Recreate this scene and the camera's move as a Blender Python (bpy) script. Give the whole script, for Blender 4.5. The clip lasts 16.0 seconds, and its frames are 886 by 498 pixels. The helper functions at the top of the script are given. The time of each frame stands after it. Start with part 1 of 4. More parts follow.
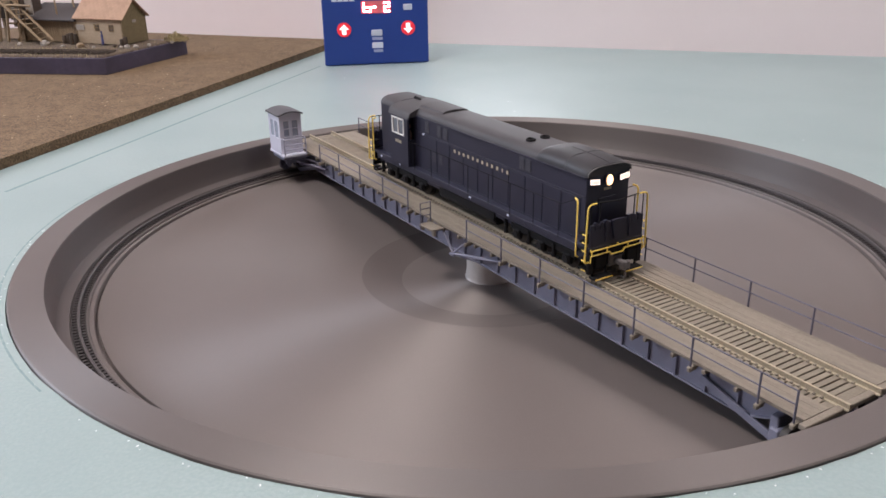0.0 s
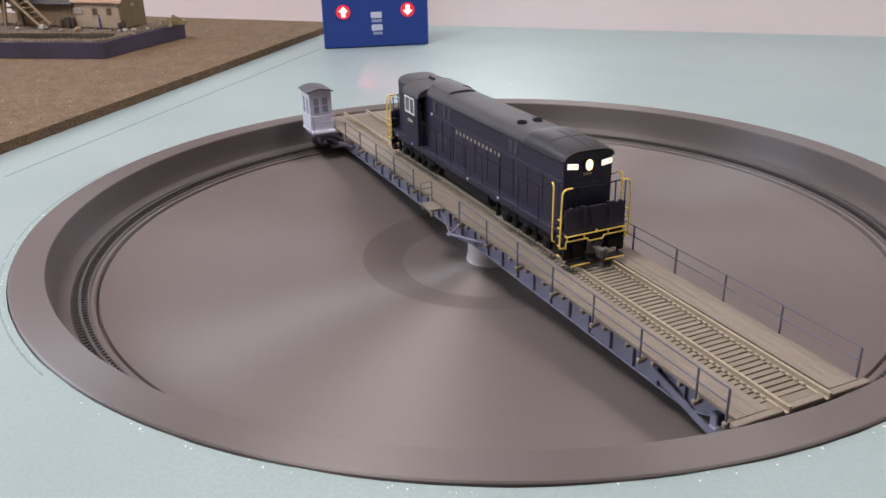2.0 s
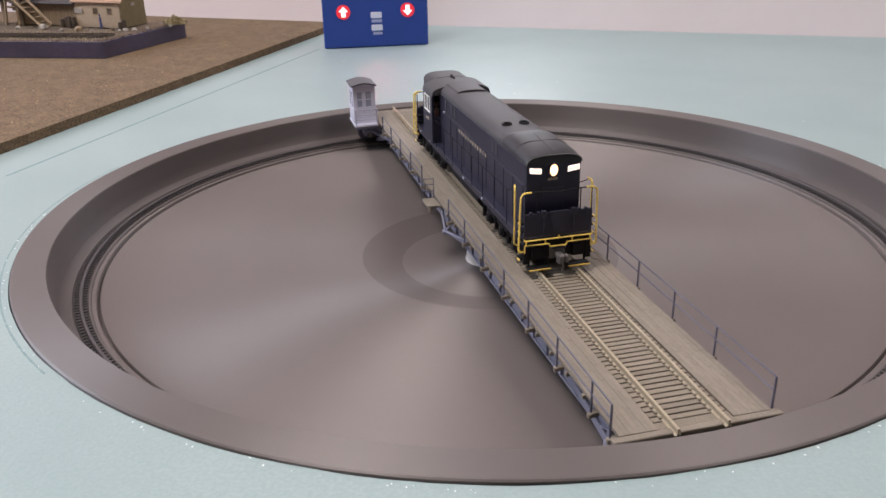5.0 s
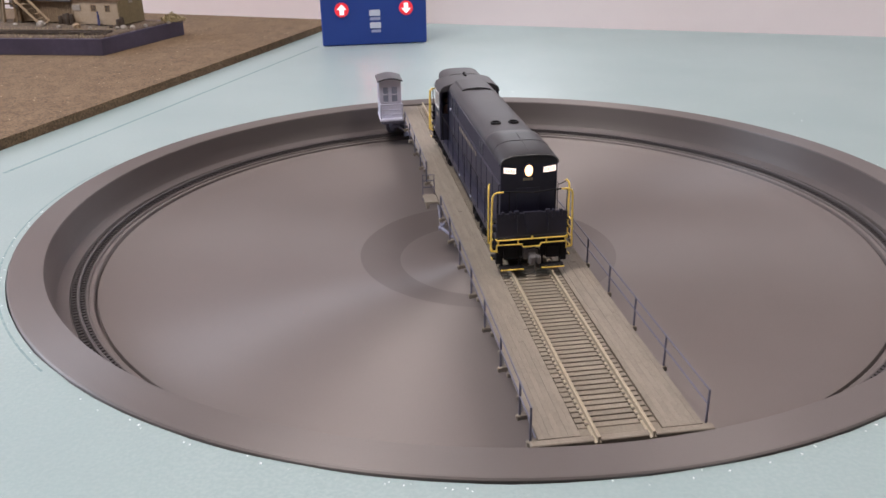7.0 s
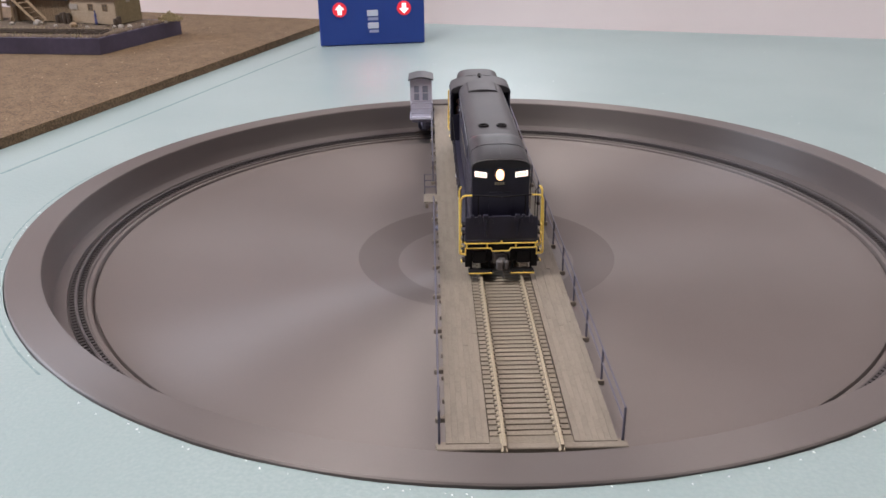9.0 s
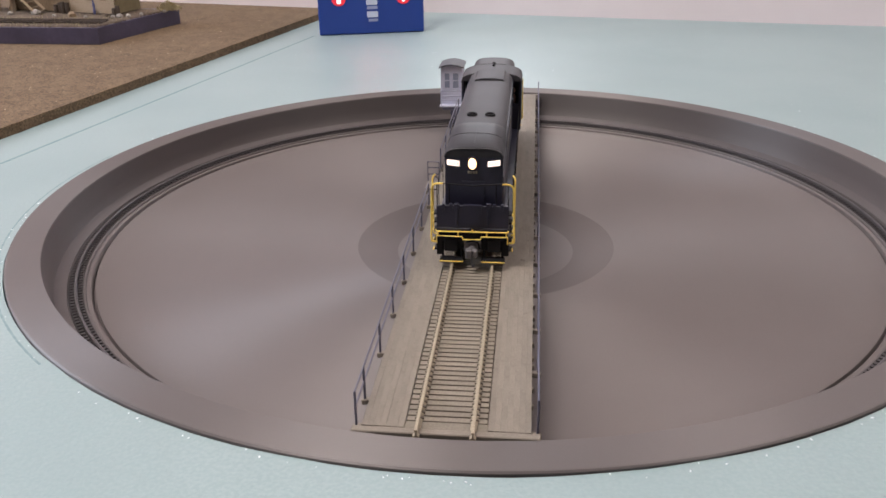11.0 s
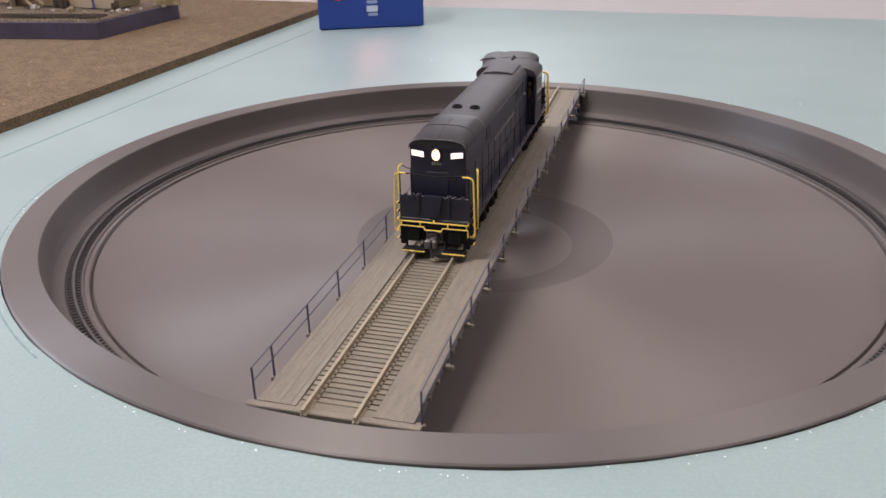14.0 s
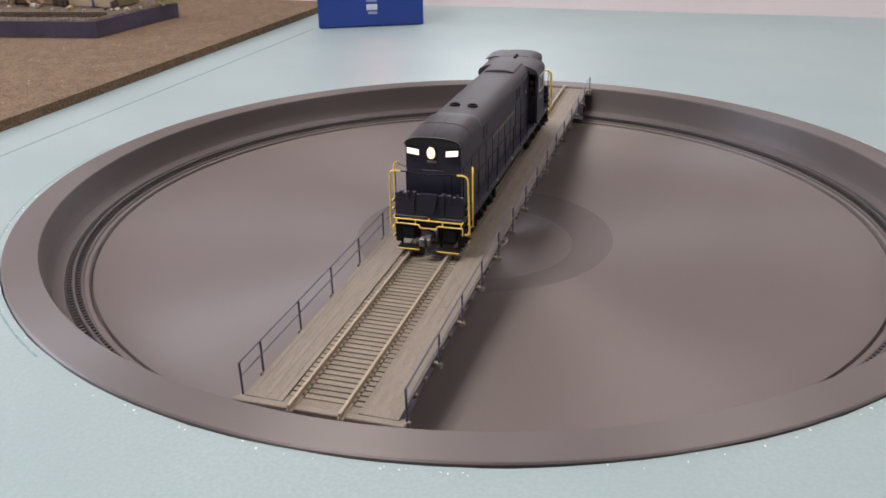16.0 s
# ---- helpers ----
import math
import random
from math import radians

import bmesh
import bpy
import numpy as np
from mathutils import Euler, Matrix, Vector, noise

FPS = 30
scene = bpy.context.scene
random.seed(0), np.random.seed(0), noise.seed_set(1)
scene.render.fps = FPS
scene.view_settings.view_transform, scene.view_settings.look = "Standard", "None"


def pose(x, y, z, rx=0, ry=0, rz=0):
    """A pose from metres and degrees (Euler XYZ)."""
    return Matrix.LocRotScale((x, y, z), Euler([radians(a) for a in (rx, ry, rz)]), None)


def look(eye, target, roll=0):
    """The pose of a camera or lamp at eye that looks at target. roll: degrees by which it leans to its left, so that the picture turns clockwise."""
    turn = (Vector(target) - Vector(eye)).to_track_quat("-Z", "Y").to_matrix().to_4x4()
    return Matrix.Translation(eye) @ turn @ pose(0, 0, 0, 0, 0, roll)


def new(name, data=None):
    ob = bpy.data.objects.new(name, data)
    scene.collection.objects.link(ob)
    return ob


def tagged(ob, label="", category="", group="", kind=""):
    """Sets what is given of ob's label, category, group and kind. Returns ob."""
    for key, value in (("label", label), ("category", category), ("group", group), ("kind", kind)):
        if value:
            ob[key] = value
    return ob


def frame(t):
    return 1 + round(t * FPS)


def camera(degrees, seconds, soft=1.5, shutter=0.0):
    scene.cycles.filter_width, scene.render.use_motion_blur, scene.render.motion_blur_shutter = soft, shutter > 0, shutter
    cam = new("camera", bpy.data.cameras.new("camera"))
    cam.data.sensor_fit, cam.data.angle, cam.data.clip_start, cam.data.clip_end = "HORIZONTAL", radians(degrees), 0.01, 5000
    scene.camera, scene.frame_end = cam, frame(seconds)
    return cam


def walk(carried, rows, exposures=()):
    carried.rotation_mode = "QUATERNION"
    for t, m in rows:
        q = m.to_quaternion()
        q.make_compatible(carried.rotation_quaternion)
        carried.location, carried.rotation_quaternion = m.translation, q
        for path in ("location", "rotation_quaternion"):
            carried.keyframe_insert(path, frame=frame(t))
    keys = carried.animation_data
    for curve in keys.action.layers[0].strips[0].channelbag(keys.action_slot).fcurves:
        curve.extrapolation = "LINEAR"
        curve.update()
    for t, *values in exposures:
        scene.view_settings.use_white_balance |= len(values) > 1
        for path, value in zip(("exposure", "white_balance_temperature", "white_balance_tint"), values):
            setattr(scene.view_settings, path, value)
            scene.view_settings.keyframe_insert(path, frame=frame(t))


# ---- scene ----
cam = camera(55.7, 16.0, soft=1.6)
PATH = [
    (0.0, look((-0.00022, -0.43180, 0.15559), (-0.02755, 0.03090, -0.03193), -0.951)),
    (0.5, look((-0.00060, -0.43141, 0.15557), (-0.02771, 0.02911, -0.03727), -1.051)),
    (1.0, look((-0.00075, -0.43160, 0.15480), (-0.02790, 0.02784, -0.04059), -1.048)),
    (1.5, look((-0.00030, -0.43158, 0.15477), (-0.02773, 0.02770, -0.04096), -1.113)),
    (2.0, look((-0.00038, -0.43131, 0.15451), (-0.02815, 0.02769, -0.04181), -1.286)),
    (2.5, look((0.00010, -0.43179, 0.15510), (-0.02760, 0.02739, -0.04082), -1.178)),
    (3.0, look((0.00005, -0.43286, 0.15577), (-0.02721, 0.02648, -0.03983), -1.021)),
    (3.5, look((0.00014, -0.43292, 0.15581), (-0.02727, 0.02610, -0.04054), -1.078)),
    (4.0, look((-0.00028, -0.43329, 0.15544), (-0.02777, 0.02566, -0.04104), -1.196)),
    (6.5, look((0.00001, -0.43302, 0.15563), (-0.02674, 0.02563, -0.04166), -1.053)),
    (7.0, look((-0.00017, -0.43307, 0.15562), (-0.02644, 0.02543, -0.04207), -0.993)),
    (7.5, look((-0.00039, -0.43323, 0.15556), (-0.02706, 0.02512, -0.04245), -1.139)),
    (8.0, look((-0.00032, -0.43294, 0.15552), (-0.02671, 0.02516, -0.04311), -1.129)),
    (8.5, look((-0.00003, -0.43232, 0.15621), (-0.02556, 0.02589, -0.04226), -0.967)),
    (9.0, look((-0.00113, -0.43217, 0.15724), (-0.02534, 0.02617, -0.04111), -0.743)),
    (11.5, look((-0.00040, -0.43251, 0.15722), (-0.02505, 0.02277, -0.04798), -0.991)),
    (12.0, look((-0.00031, -0.43246, 0.15696), (-0.02522, 0.02260, -0.04872), -1.092)),
    (12.5, look((0.00001, -0.43229, 0.15688), (-0.02514, 0.02242, -0.04955), -1.170)),
    (13.0, look((0.00018, -0.43217, 0.15635), (-0.02522, 0.02257, -0.04996), -1.197)),
    (13.5, look((0.00015, -0.43192, 0.15594), (-0.02528, 0.02281, -0.05039), -1.210)),
    (14.0, look((0.00086, -0.43162, 0.15568), (-0.02455, 0.02310, -0.05069), -1.064)),
    (14.5, look((0.00087, -0.43133, 0.15568), (-0.02470, 0.02327, -0.05092), -1.134)),
    (15.0, look((0.00118, -0.43116, 0.15560), (-0.02424, 0.02339, -0.05114), -1.090)),
    (15.5, look((0.00092, -0.43134, 0.15576), (-0.02445, 0.02310, -0.05122), -1.111)),
    (16.0, look((0.00082, -0.43177, 0.15558), (-0.02441, 0.02263, -0.05152), -1.079)),
]
walk(cam, PATH)

# ---- world and light ----
world = bpy.data.worlds.new("world")
scene.world = world
world.use_nodes = True
sky = world.node_tree.nodes.new("ShaderNodeTexSky")
sky.sky_type, sky.sun_disc = "NISHITA", False
sky.sun_elevation, sky.sun_rotation = radians(35), radians(200)
world.node_tree.links.new(sky.outputs[0], world.node_tree.nodes["Background"].inputs[0])
world.node_tree.nodes["Background"].inputs[1].default_value = 0.1


def area(name, m, size, size_y, watts, colour):
    lamp = bpy.data.lights.new(name, "AREA")
    lamp.shape, lamp.size, lamp.size_y, lamp.energy, lamp.color = "RECTANGLE", size, size_y, watts, colour
    ob = new(name, lamp)
    ob.matrix_world = m
    return ob


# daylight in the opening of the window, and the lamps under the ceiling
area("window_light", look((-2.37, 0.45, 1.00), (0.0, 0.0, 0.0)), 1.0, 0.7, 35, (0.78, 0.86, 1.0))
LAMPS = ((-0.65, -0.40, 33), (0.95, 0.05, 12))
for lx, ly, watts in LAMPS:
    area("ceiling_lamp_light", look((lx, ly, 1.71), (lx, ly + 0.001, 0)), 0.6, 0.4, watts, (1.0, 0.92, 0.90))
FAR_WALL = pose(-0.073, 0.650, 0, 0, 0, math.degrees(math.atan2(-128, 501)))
FAR_WALL_2 = pose(-0.2205, 0.6468, 0, 0, 0, math.degrees(math.atan2(-53, 179)))
# added fill lamp in the far wall, out of view, for the pit's cross streaks
area("far_fill_light", FAR_WALL @ pose(0.09, -0.004, 0.27, -80, 0, 0), 0.15, 0.25, 0.6, (0.97, 0.96, 1.0))
scene.view_settings.exposure = -0.08

# ---- materials ----


def material(name, base, rough=0.5, metal=0.0, grain=None, stain=None, bump=0.0, bump_scale=2000, rand=0.0, spec=0.5, glow=0.0, aniso=0.0, coat=0.0, speck=None):
    """grain, stain: (scale, other colour, amount) of fine and broad variation; rand: brightness spread from piece to piece; speck: (scale, spread) of pressed granules."""
    m = bpy.data.materials.new(name)
    m.use_nodes = True
    nt = m.node_tree
    p = nt.nodes["Principled BSDF"]
    N = nt.nodes.new
    p.inputs["Roughness"].default_value, p.inputs["Metallic"].default_value = rough, metal
    p.inputs["Specular IOR Level"].default_value = spec
    p.inputs["Coat Weight"].default_value = coat
    co = N("ShaderNodeTexCoord").outputs["Object"]
    col = N("ShaderNodeRGB")
    col.outputs[0].default_value = (*base, 1)
    out = col.outputs[0]
    for layer, detail in ((grain, 6), (stain, 3)):
        if not layer:
            continue
        scale, other, amount = layer
        tex = N("ShaderNodeTexNoise")
        tex.inputs["Scale"].default_value, tex.inputs["Detail"].default_value = scale, detail
        nt.links.new(co, tex.inputs["Vector"])
        ramp = N("ShaderNodeMapRange")
        ramp.inputs[1].default_value, ramp.inputs[2].default_value = 0.38, 0.68
        ramp.inputs[4].default_value = amount
        nt.links.new(tex.outputs[0], ramp.inputs[0])
        mix = N("ShaderNodeMix")
        mix.data_type = "RGBA"
        nt.links.new(ramp.outputs[0], mix.inputs[0])
        nt.links.new(out, mix.inputs[6])
        mix.inputs[7].default_value = (*other, 1)
        out = mix.outputs[2]
        if detail == 6:
            rr = N("ShaderNodeMapRange")
            rr.inputs[3].default_value, rr.inputs[4].default_value = max(rough - 0.07, 0.03), min(rough + 0.1, 1)
            nt.links.new(tex.outputs[0], rr.inputs[0])
            nt.links.new(rr.outputs[0], p.inputs["Roughness"])
    if speck:
        cell = N("ShaderNodeTexVoronoi")
        cell.inputs["Scale"].default_value = speck[0]
        nt.links.new(co, cell.inputs["Vector"])
        sep = N("ShaderNodeSeparateColor")
        nt.links.new(cell.outputs["Color"], sep.inputs[0])
        spread = N("ShaderNodeMapRange")
        spread.inputs[3].default_value, spread.inputs[4].default_value = 1 - speck[1], 1 + speck[1]
        nt.links.new(sep.outputs[0], spread.inputs[0])
        shade = N("ShaderNodeHueSaturation")
        nt.links.new(spread.outputs[0], shade.inputs["Value"])
        nt.links.new(out, shade.inputs["Color"])
        out = shade.outputs[0]
    if rand:
        info = N("ShaderNodeObjectInfo")
        vary = N("ShaderNodeMapRange")
        vary.inputs[3].default_value, vary.inputs[4].default_value = 1 - rand, 1 + rand
        nt.links.new(info.outputs["Random"], vary.inputs[0])
        hsv = N("ShaderNodeHueSaturation")
        nt.links.new(vary.outputs[0], hsv.inputs["Value"])
        nt.links.new(out, hsv.inputs["Color"])
        out = hsv.outputs[0]
    nt.links.new(out, p.inputs["Base Color"])
    if bump:
        tex = N("ShaderNodeTexNoise")
        tex.inputs["Scale"].default_value, tex.inputs["Detail"].default_value = bump_scale, 4
        nt.links.new(co, tex.inputs["Vector"])
        b = N("ShaderNodeBump")
        b.inputs["Strength"].default_value, b.inputs["Distance"].default_value = bump, 0.0006
        nt.links.new(tex.outputs[0], b.inputs["Height"])
        nt.links.new(b.outputs[0], p.inputs["Normal"])
    if aniso:
        p.inputs["Anisotropic"].default_value = aniso
        p.inputs["Anisotropic Rotation"].default_value = 0.25
        tan = N("ShaderNodeTangent")
        tan.direction_type, tan.axis = "RADIAL", "Z"
        nt.links.new(tan.outputs[0], p.inputs["Tangent"])
    if glow:
        nt.links.new(out, p.inputs["Emission Color"])
        p.inputs["Emission Strength"].default_value = glow
    return m


M_FOAM = material("foam", (0.268, 0.360, 0.366), 0.42, spec=1.0, grain=(700, (0.35, 0.44, 0.444), 0.55), stain=(9, (0.238, 0.328, 0.336), 0.6), bump=0.35, bump_scale=500)
M_FOAM_FLAKE = material("foam_flake", (0.82, 0.88, 0.88), 0.7)
M_INK = material("pencil_line", (0.185, 0.275, 0.285), 0.6, grain=(300, (0.28, 0.375, 0.38), 0.9))
M_CORK = material("cork", (0.150, 0.099, 0.055), 0.9, grain=(600, (0.084, 0.053, 0.029), 0.9), stain=(90, (0.185, 0.126, 0.073), 0.6), bump=0.4, bump_scale=600, speck=(800, 0.36))
M_CORK_CHIP = material("cork_chip", (0.50, 0.40, 0.28), 0.8)
M_WALL = material("wall_paint", (0.80, 0.71, 0.72), 0.8, grain=(60, (0.82, 0.73, 0.74), 0.6), stain=(2, (0.77, 0.685, 0.695), 0.7), bump=0.1, bump_scale=300)
# dark tones for unseen surfaces, chosen to limit bounce into the pit
M_CEIL = material("dark_ceiling", (0.20, 0.15, 0.11), 0.8, grain=(80, (0.15, 0.11, 0.08), 0.6))
M_DARK_WALL = material("dark_wall", (0.13, 0.085, 0.055), 0.6, grain=(40, (0.09, 0.06, 0.04), 0.7))
M_FLOOR = material("carpet", (0.16, 0.13, 0.11), 0.95, grain=(200, (0.10, 0.08, 0.07), 0.8))
M_WOOD = material("plywood", (0.38, 0.26, 0.15), 0.6, grain=(60, (0.28, 0.18, 0.10), 0.8))
M_PIT = material("pit_plastic", (0.172, 0.148, 0.142), 0.62, spec=0.9, grain=(2500, (0.155, 0.133, 0.127), 0.5), stain=(14, (0.185, 0.160, 0.153), 0.6), aniso=0.9, metal=0.28)
# pit plastic darkened for the wall: shade below the rim is in the colour
M_PIT_WALL_SHADED = material("pit_wall_shaded", (0.112, 0.097, 0.095), 0.5, spec=0.5, grain=(2500, (0.10, 0.086, 0.084), 0.5), stain=(14, (0.122, 0.106, 0.103), 0.6), aniso=0.9, metal=0.12)
# ring toned darker and slightly rougher than the pit floor
M_PIT_RING = material("pit_ring_darker", (0.143, 0.122, 0.117), 0.64, grain=(2500, (0.128, 0.11, 0.105), 0.5), stain=(14, (0.154, 0.133, 0.127), 0.6), aniso=0.88, metal=0.22)
M_RIM = material("rim_plastic", (0.140, 0.122, 0.118), 0.50, spec=1.0, grain=(2500, (0.13, 0.113, 0.109), 0.5), stain=(14, (0.152, 0.133, 0.128), 0.6), aniso=0.92, metal=0.3)
# dark ties and bed, blackened further with the shade of the recess
M_RING = material("ring_tie", (0.036, 0.031, 0.032), 0.5, grain=(1200, (0.048, 0.041, 0.041), 0.7))
M_RING_BED = material("ring_bed", (0.020, 0.017, 0.018), 0.6, grain=(1200, (0.028, 0.024, 0.024), 0.7))
M_RING_RAIL = material("ring_rail_metal", (0.11, 0.10, 0.105), 0.45, metal=0.4, grain=(1200, (0.08, 0.07, 0.07), 0.7))
M_PIVOT = material("pivot_plastic", (0.60, 0.57, 0.55), 0.5, grain=(300, (0.53, 0.50, 0.48), 0.5))
M_GIRDER = material("girder_paint", (0.185, 0.19, 0.262), 0.5, grain=(1500, (0.22, 0.222, 0.295), 0.7), stain=(60, (0.155, 0.158, 0.215), 0.6))
M_PLANK = material("deck_plank", (0.222, 0.191, 0.156), 0.7, grain=(900, (0.185, 0.157, 0.127), 0.8), stain=(70, (0.25, 0.217, 0.178), 0.7), bump=0.3, rand=0.06)
M_TIE = material("tie_plastic", (0.232, 0.200, 0.158), 0.7, grain=(1200, (0.19, 0.162, 0.127), 0.8), rand=0.08)
# dark colour stands in for shade in the gaps between ties
M_TIE_GAP = material("tie_gap_shade", (0.075, 0.062, 0.05), 0.9, grain=(900, (0.10, 0.083, 0.066), 0.6))
M_RAIL = material("rail_metal", (0.43, 0.37, 0.275), 0.5, metal=0.3, grain=(1500, (0.32, 0.27, 0.195), 0.8))
# brow edge in a paler grey than the nose
M_BROW = material("brow_edge_grey", (0.14, 0.135, 0.14), 0.5, grain=(1500, (0.10, 0.097, 0.10), 0.6))
M_HANDRAIL = material("handrail_paint", (0.10, 0.098, 0.140), 0.5, grain=(1500, (0.135, 0.132, 0.175), 0.7))
M_CABIN = material("cabin_paint", (0.56, 0.57, 0.68), 0.5, grain=(1500, (0.61, 0.62, 0.72), 0.6), stain=(90, (0.50, 0.51, 0.62), 0.5))
M_CABIN_TRIM = material("cabin_trim", (0.36, 0.37, 0.47), 0.5, grain=(1500, (0.42, 0.43, 0.53), 0.6))
M_CABIN_ROOF = material("cabin_roof", (0.070, 0.071, 0.082), 0.6, grain=(1500, (0.09, 0.09, 0.10), 0.7))
# pale blue reflection on the cabin panes is put into the glass colour
M_CABIN_GLASS_REFLECTION = material("cabin_glass_reflection", (0.27, 0.30, 0.39), 0.15, grain=(300, (0.36, 0.39, 0.48), 0.6))
M_GLASS = material("window_glass", (0.16, 0.17, 0.20), 0.12, grain=(700, (0.12, 0.13, 0.16), 0.5))
M_LOCO = material("loco_paint", (0.0205, 0.0205, 0.040), 0.42, spec=0.45, grain=(1500, (0.028, 0.028, 0.051), 0.7), stain=(60, (0.016, 0.016, 0.032), 0.6))
M_ROOF = material("loco_roof_paint", (0.047, 0.045, 0.051), 0.58, grain=(1500, (0.058, 0.055, 0.061), 0.7), stain=(40, (0.039, 0.037, 0.043), 0.7))
M_LOUVRE = material("louvre_paint", (0.046, 0.046, 0.062), 0.5, grain=(1500, (0.058, 0.058, 0.075), 0.7))
M_NOSE = material("nose_roof_paint", (0.019, 0.0185, 0.024), 0.5, grain=(1500, (0.027, 0.026, 0.032), 0.7), stain=(110, (0.014, 0.014, 0.018), 0.8))
M_BLACK = material("running_gear_black", (0.0085, 0.008, 0.0095), 0.65, spec=0.2, grain=(1500, (0.014, 0.0125, 0.013), 0.6))
M_YELLOW = material("yellow_paint", (0.95, 0.68, 0.12), 0.5, grain=(1500, (0.95, 0.75, 0.24), 0.6))
M_GOLD = material("gold_lettering", (0.40, 0.35, 0.26), 0.5, grain=(1500, (0.50, 0.44, 0.33), 0.5))
M_WHITE = material("white_frame_paint", (0.72, 0.72, 0.70), 0.5)
M_STEEL = material("coupler_metal", (0.17, 0.16, 0.165), 0.5, metal=0.4, grain=(1500, (0.10, 0.095, 0.095), 0.6))
M_WHEEL = material("wheel_steel", (0.045, 0.04, 0.038), 0.5, metal=0.5)
M_LAMP = material("headlight_glow", (1.0, 0.60, 0.31), 0.3, glow=3.2)
M_BOARD = material("number_board_glow", (1.0, 0.84, 0.75), 0.3, glow=1.7)
M_BLUE = material("blue_panel", (0.014, 0.050, 0.28), 0.42, grain=(1500, (0.017, 0.058, 0.30), 0.6), stain=(25, (0.012, 0.044, 0.26), 0.5))
M_BLUE_SIDE = material("blue_case", (0.008, 0.022, 0.10), 0.5, grain=(1500, (0.010, 0.028, 0.12), 0.6))
M_LED = material("led_red_glow", (1.0, 0.22, 0.26), 0.4, glow=42.0)
M_LED_WINDOW = material("led_window", (0.42, 0.10, 0.12), 0.25, glow=0.5)
M_RED = material("red_button_glow", (0.75, 0.03, 0.05), 0.4, glow=0.45)
M_ARROW = material("arrow_white_glow", (1.0, 0.93, 0.95), 0.5, glow=0.9)
M_BUTTON = material("button_white", (0.62, 0.66, 0.80), 0.5)
M_LABEL_DARK = material("board_figures", (0.80, 0.44, 0.34), 0.6, glow=0.3)
M_LABEL = material("label_grey", (0.34, 0.38, 0.60), 0.5)
M_BASE = material("diorama_base_paint", (0.056, 0.048, 0.088), 0.55, grain=(250, (0.078, 0.067, 0.112), 0.7), stain=(30, (0.038, 0.031, 0.055), 0.7), bump=0.3)
M_DIRT = material("diorama_dirt", (0.12, 0.086, 0.06), 0.9, grain=(500, (0.065, 0.046, 0.034), 0.9), stain=(50, (0.17, 0.13, 0.09), 0.6), bump=0.9)
M_HUT = material("hut_boards", (0.46, 0.37, 0.27), 0.8, grain=(700, (0.37, 0.29, 0.205), 0.8), rand=0.12)
# gable and rear boards in a darker olive than the front
M_HUT_SIDE = material("hut_boards_side", (0.22, 0.175, 0.095), 0.8, grain=(700, (0.15, 0.12, 0.065), 0.8), rand=0.12)
M_SHINGLE = material("roof_shingle", (0.42, 0.275, 0.195), 0.8, grain=(700, (0.34, 0.215, 0.15), 0.8), rand=0.08)
M_TARP = material("roof_tarpaper", (0.055, 0.050, 0.055), 0.8, grain=(700, (0.09, 0.08, 0.08), 0.7))
M_TIMBER = material("timber", (0.30, 0.22, 0.14), 0.8, grain=(900, (0.20, 0.145, 0.09), 0.8), rand=0.15)
M_DARK = material("dark_wood", (0.075, 0.054, 0.040), 0.8, grain=(900, (0.045, 0.033, 0.026), 0.7), rand=0.2)
M_STONE = material("pale_stone", (0.36, 0.325, 0.29), 0.85, grain=(900, (0.26, 0.235, 0.205), 0.8), rand=0.2)
M_BUSH = material("dry_bush", (0.40, 0.34, 0.20), 0.9, grain=(900, (0.30, 0.25, 0.13), 0.8))
M_FIGURE = material("figure_paint", (0.06, 0.07, 0.20), 0.6, grain=(900, (0.09, 0.10, 0.24), 0.6))
M_FIGURE_PALE = material("figure_paint_pale", (0.42, 0.26, 0.22), 0.6)
M_PANEL = material("lamp_panel", (1.0, 0.88, 0.78), 0.5, glow=2.0)

# ---- mesh helpers ----


def obj(name, bm, mat, parent=None, label="", smooth=False):
    me = bpy.data.meshes.new(name)
    bm.normal_update()
    bm.to_mesh(me)
    bm.free()
    me.materials.append(mat)
    if smooth:
        me.polygons.foreach_set("use_smooth", [True] * len(me.polygons))
        me.set_sharp_from_angle(angle=radians(35))
    ob = new(name, me)
    ob.parent = parent
    return tagged(ob, label)


def part(name, bm, mat, parent, label="", smooth=False):
    return obj(name, bm, mat, parent, label, smooth)


def piece(name, me, mat, parent, m):
    ob = new(name, me)
    ob.parent = parent
    ob.matrix_basis = m
    return ob


def thing(name, label, category, group="", m=None, kind=""):
    ob = new(name)
    ob.empty_display_size = 0.01
    if m is not None:
        ob.matrix_basis = m
    return tagged(ob, label, category, group, kind)


def mesh_of(bm, mat, name):
    me = bpy.data.meshes.new(name)
    bm.normal_update()
    bm.to_mesh(me)
    bm.free()
    me.materials.append(mat)
    return me


def box(bm, lo, hi, bev=0.0, m=None):
    """A block from corner lo to corner hi, millimetres, with its edges broken by bev."""
    c, s = [(a + b) / 2000 for a, b in zip(lo, hi)], [abs(b - a) / 1000 for a, b in zip(lo, hi)]
    mm = Matrix.Translation(c) @ Matrix.Diagonal((*s, 1))
    if m is not None:
        mm = m @ mm
    vs = bmesh.ops.create_cube(bm, size=1, matrix=mm)["verts"]
    if bev:
        es = list({e for v in vs for e in v.link_edges})
        bmesh.ops.bevel(bm, geom=es, offset=bev / 1000, segments=1, affect="EDGES")
    return bm


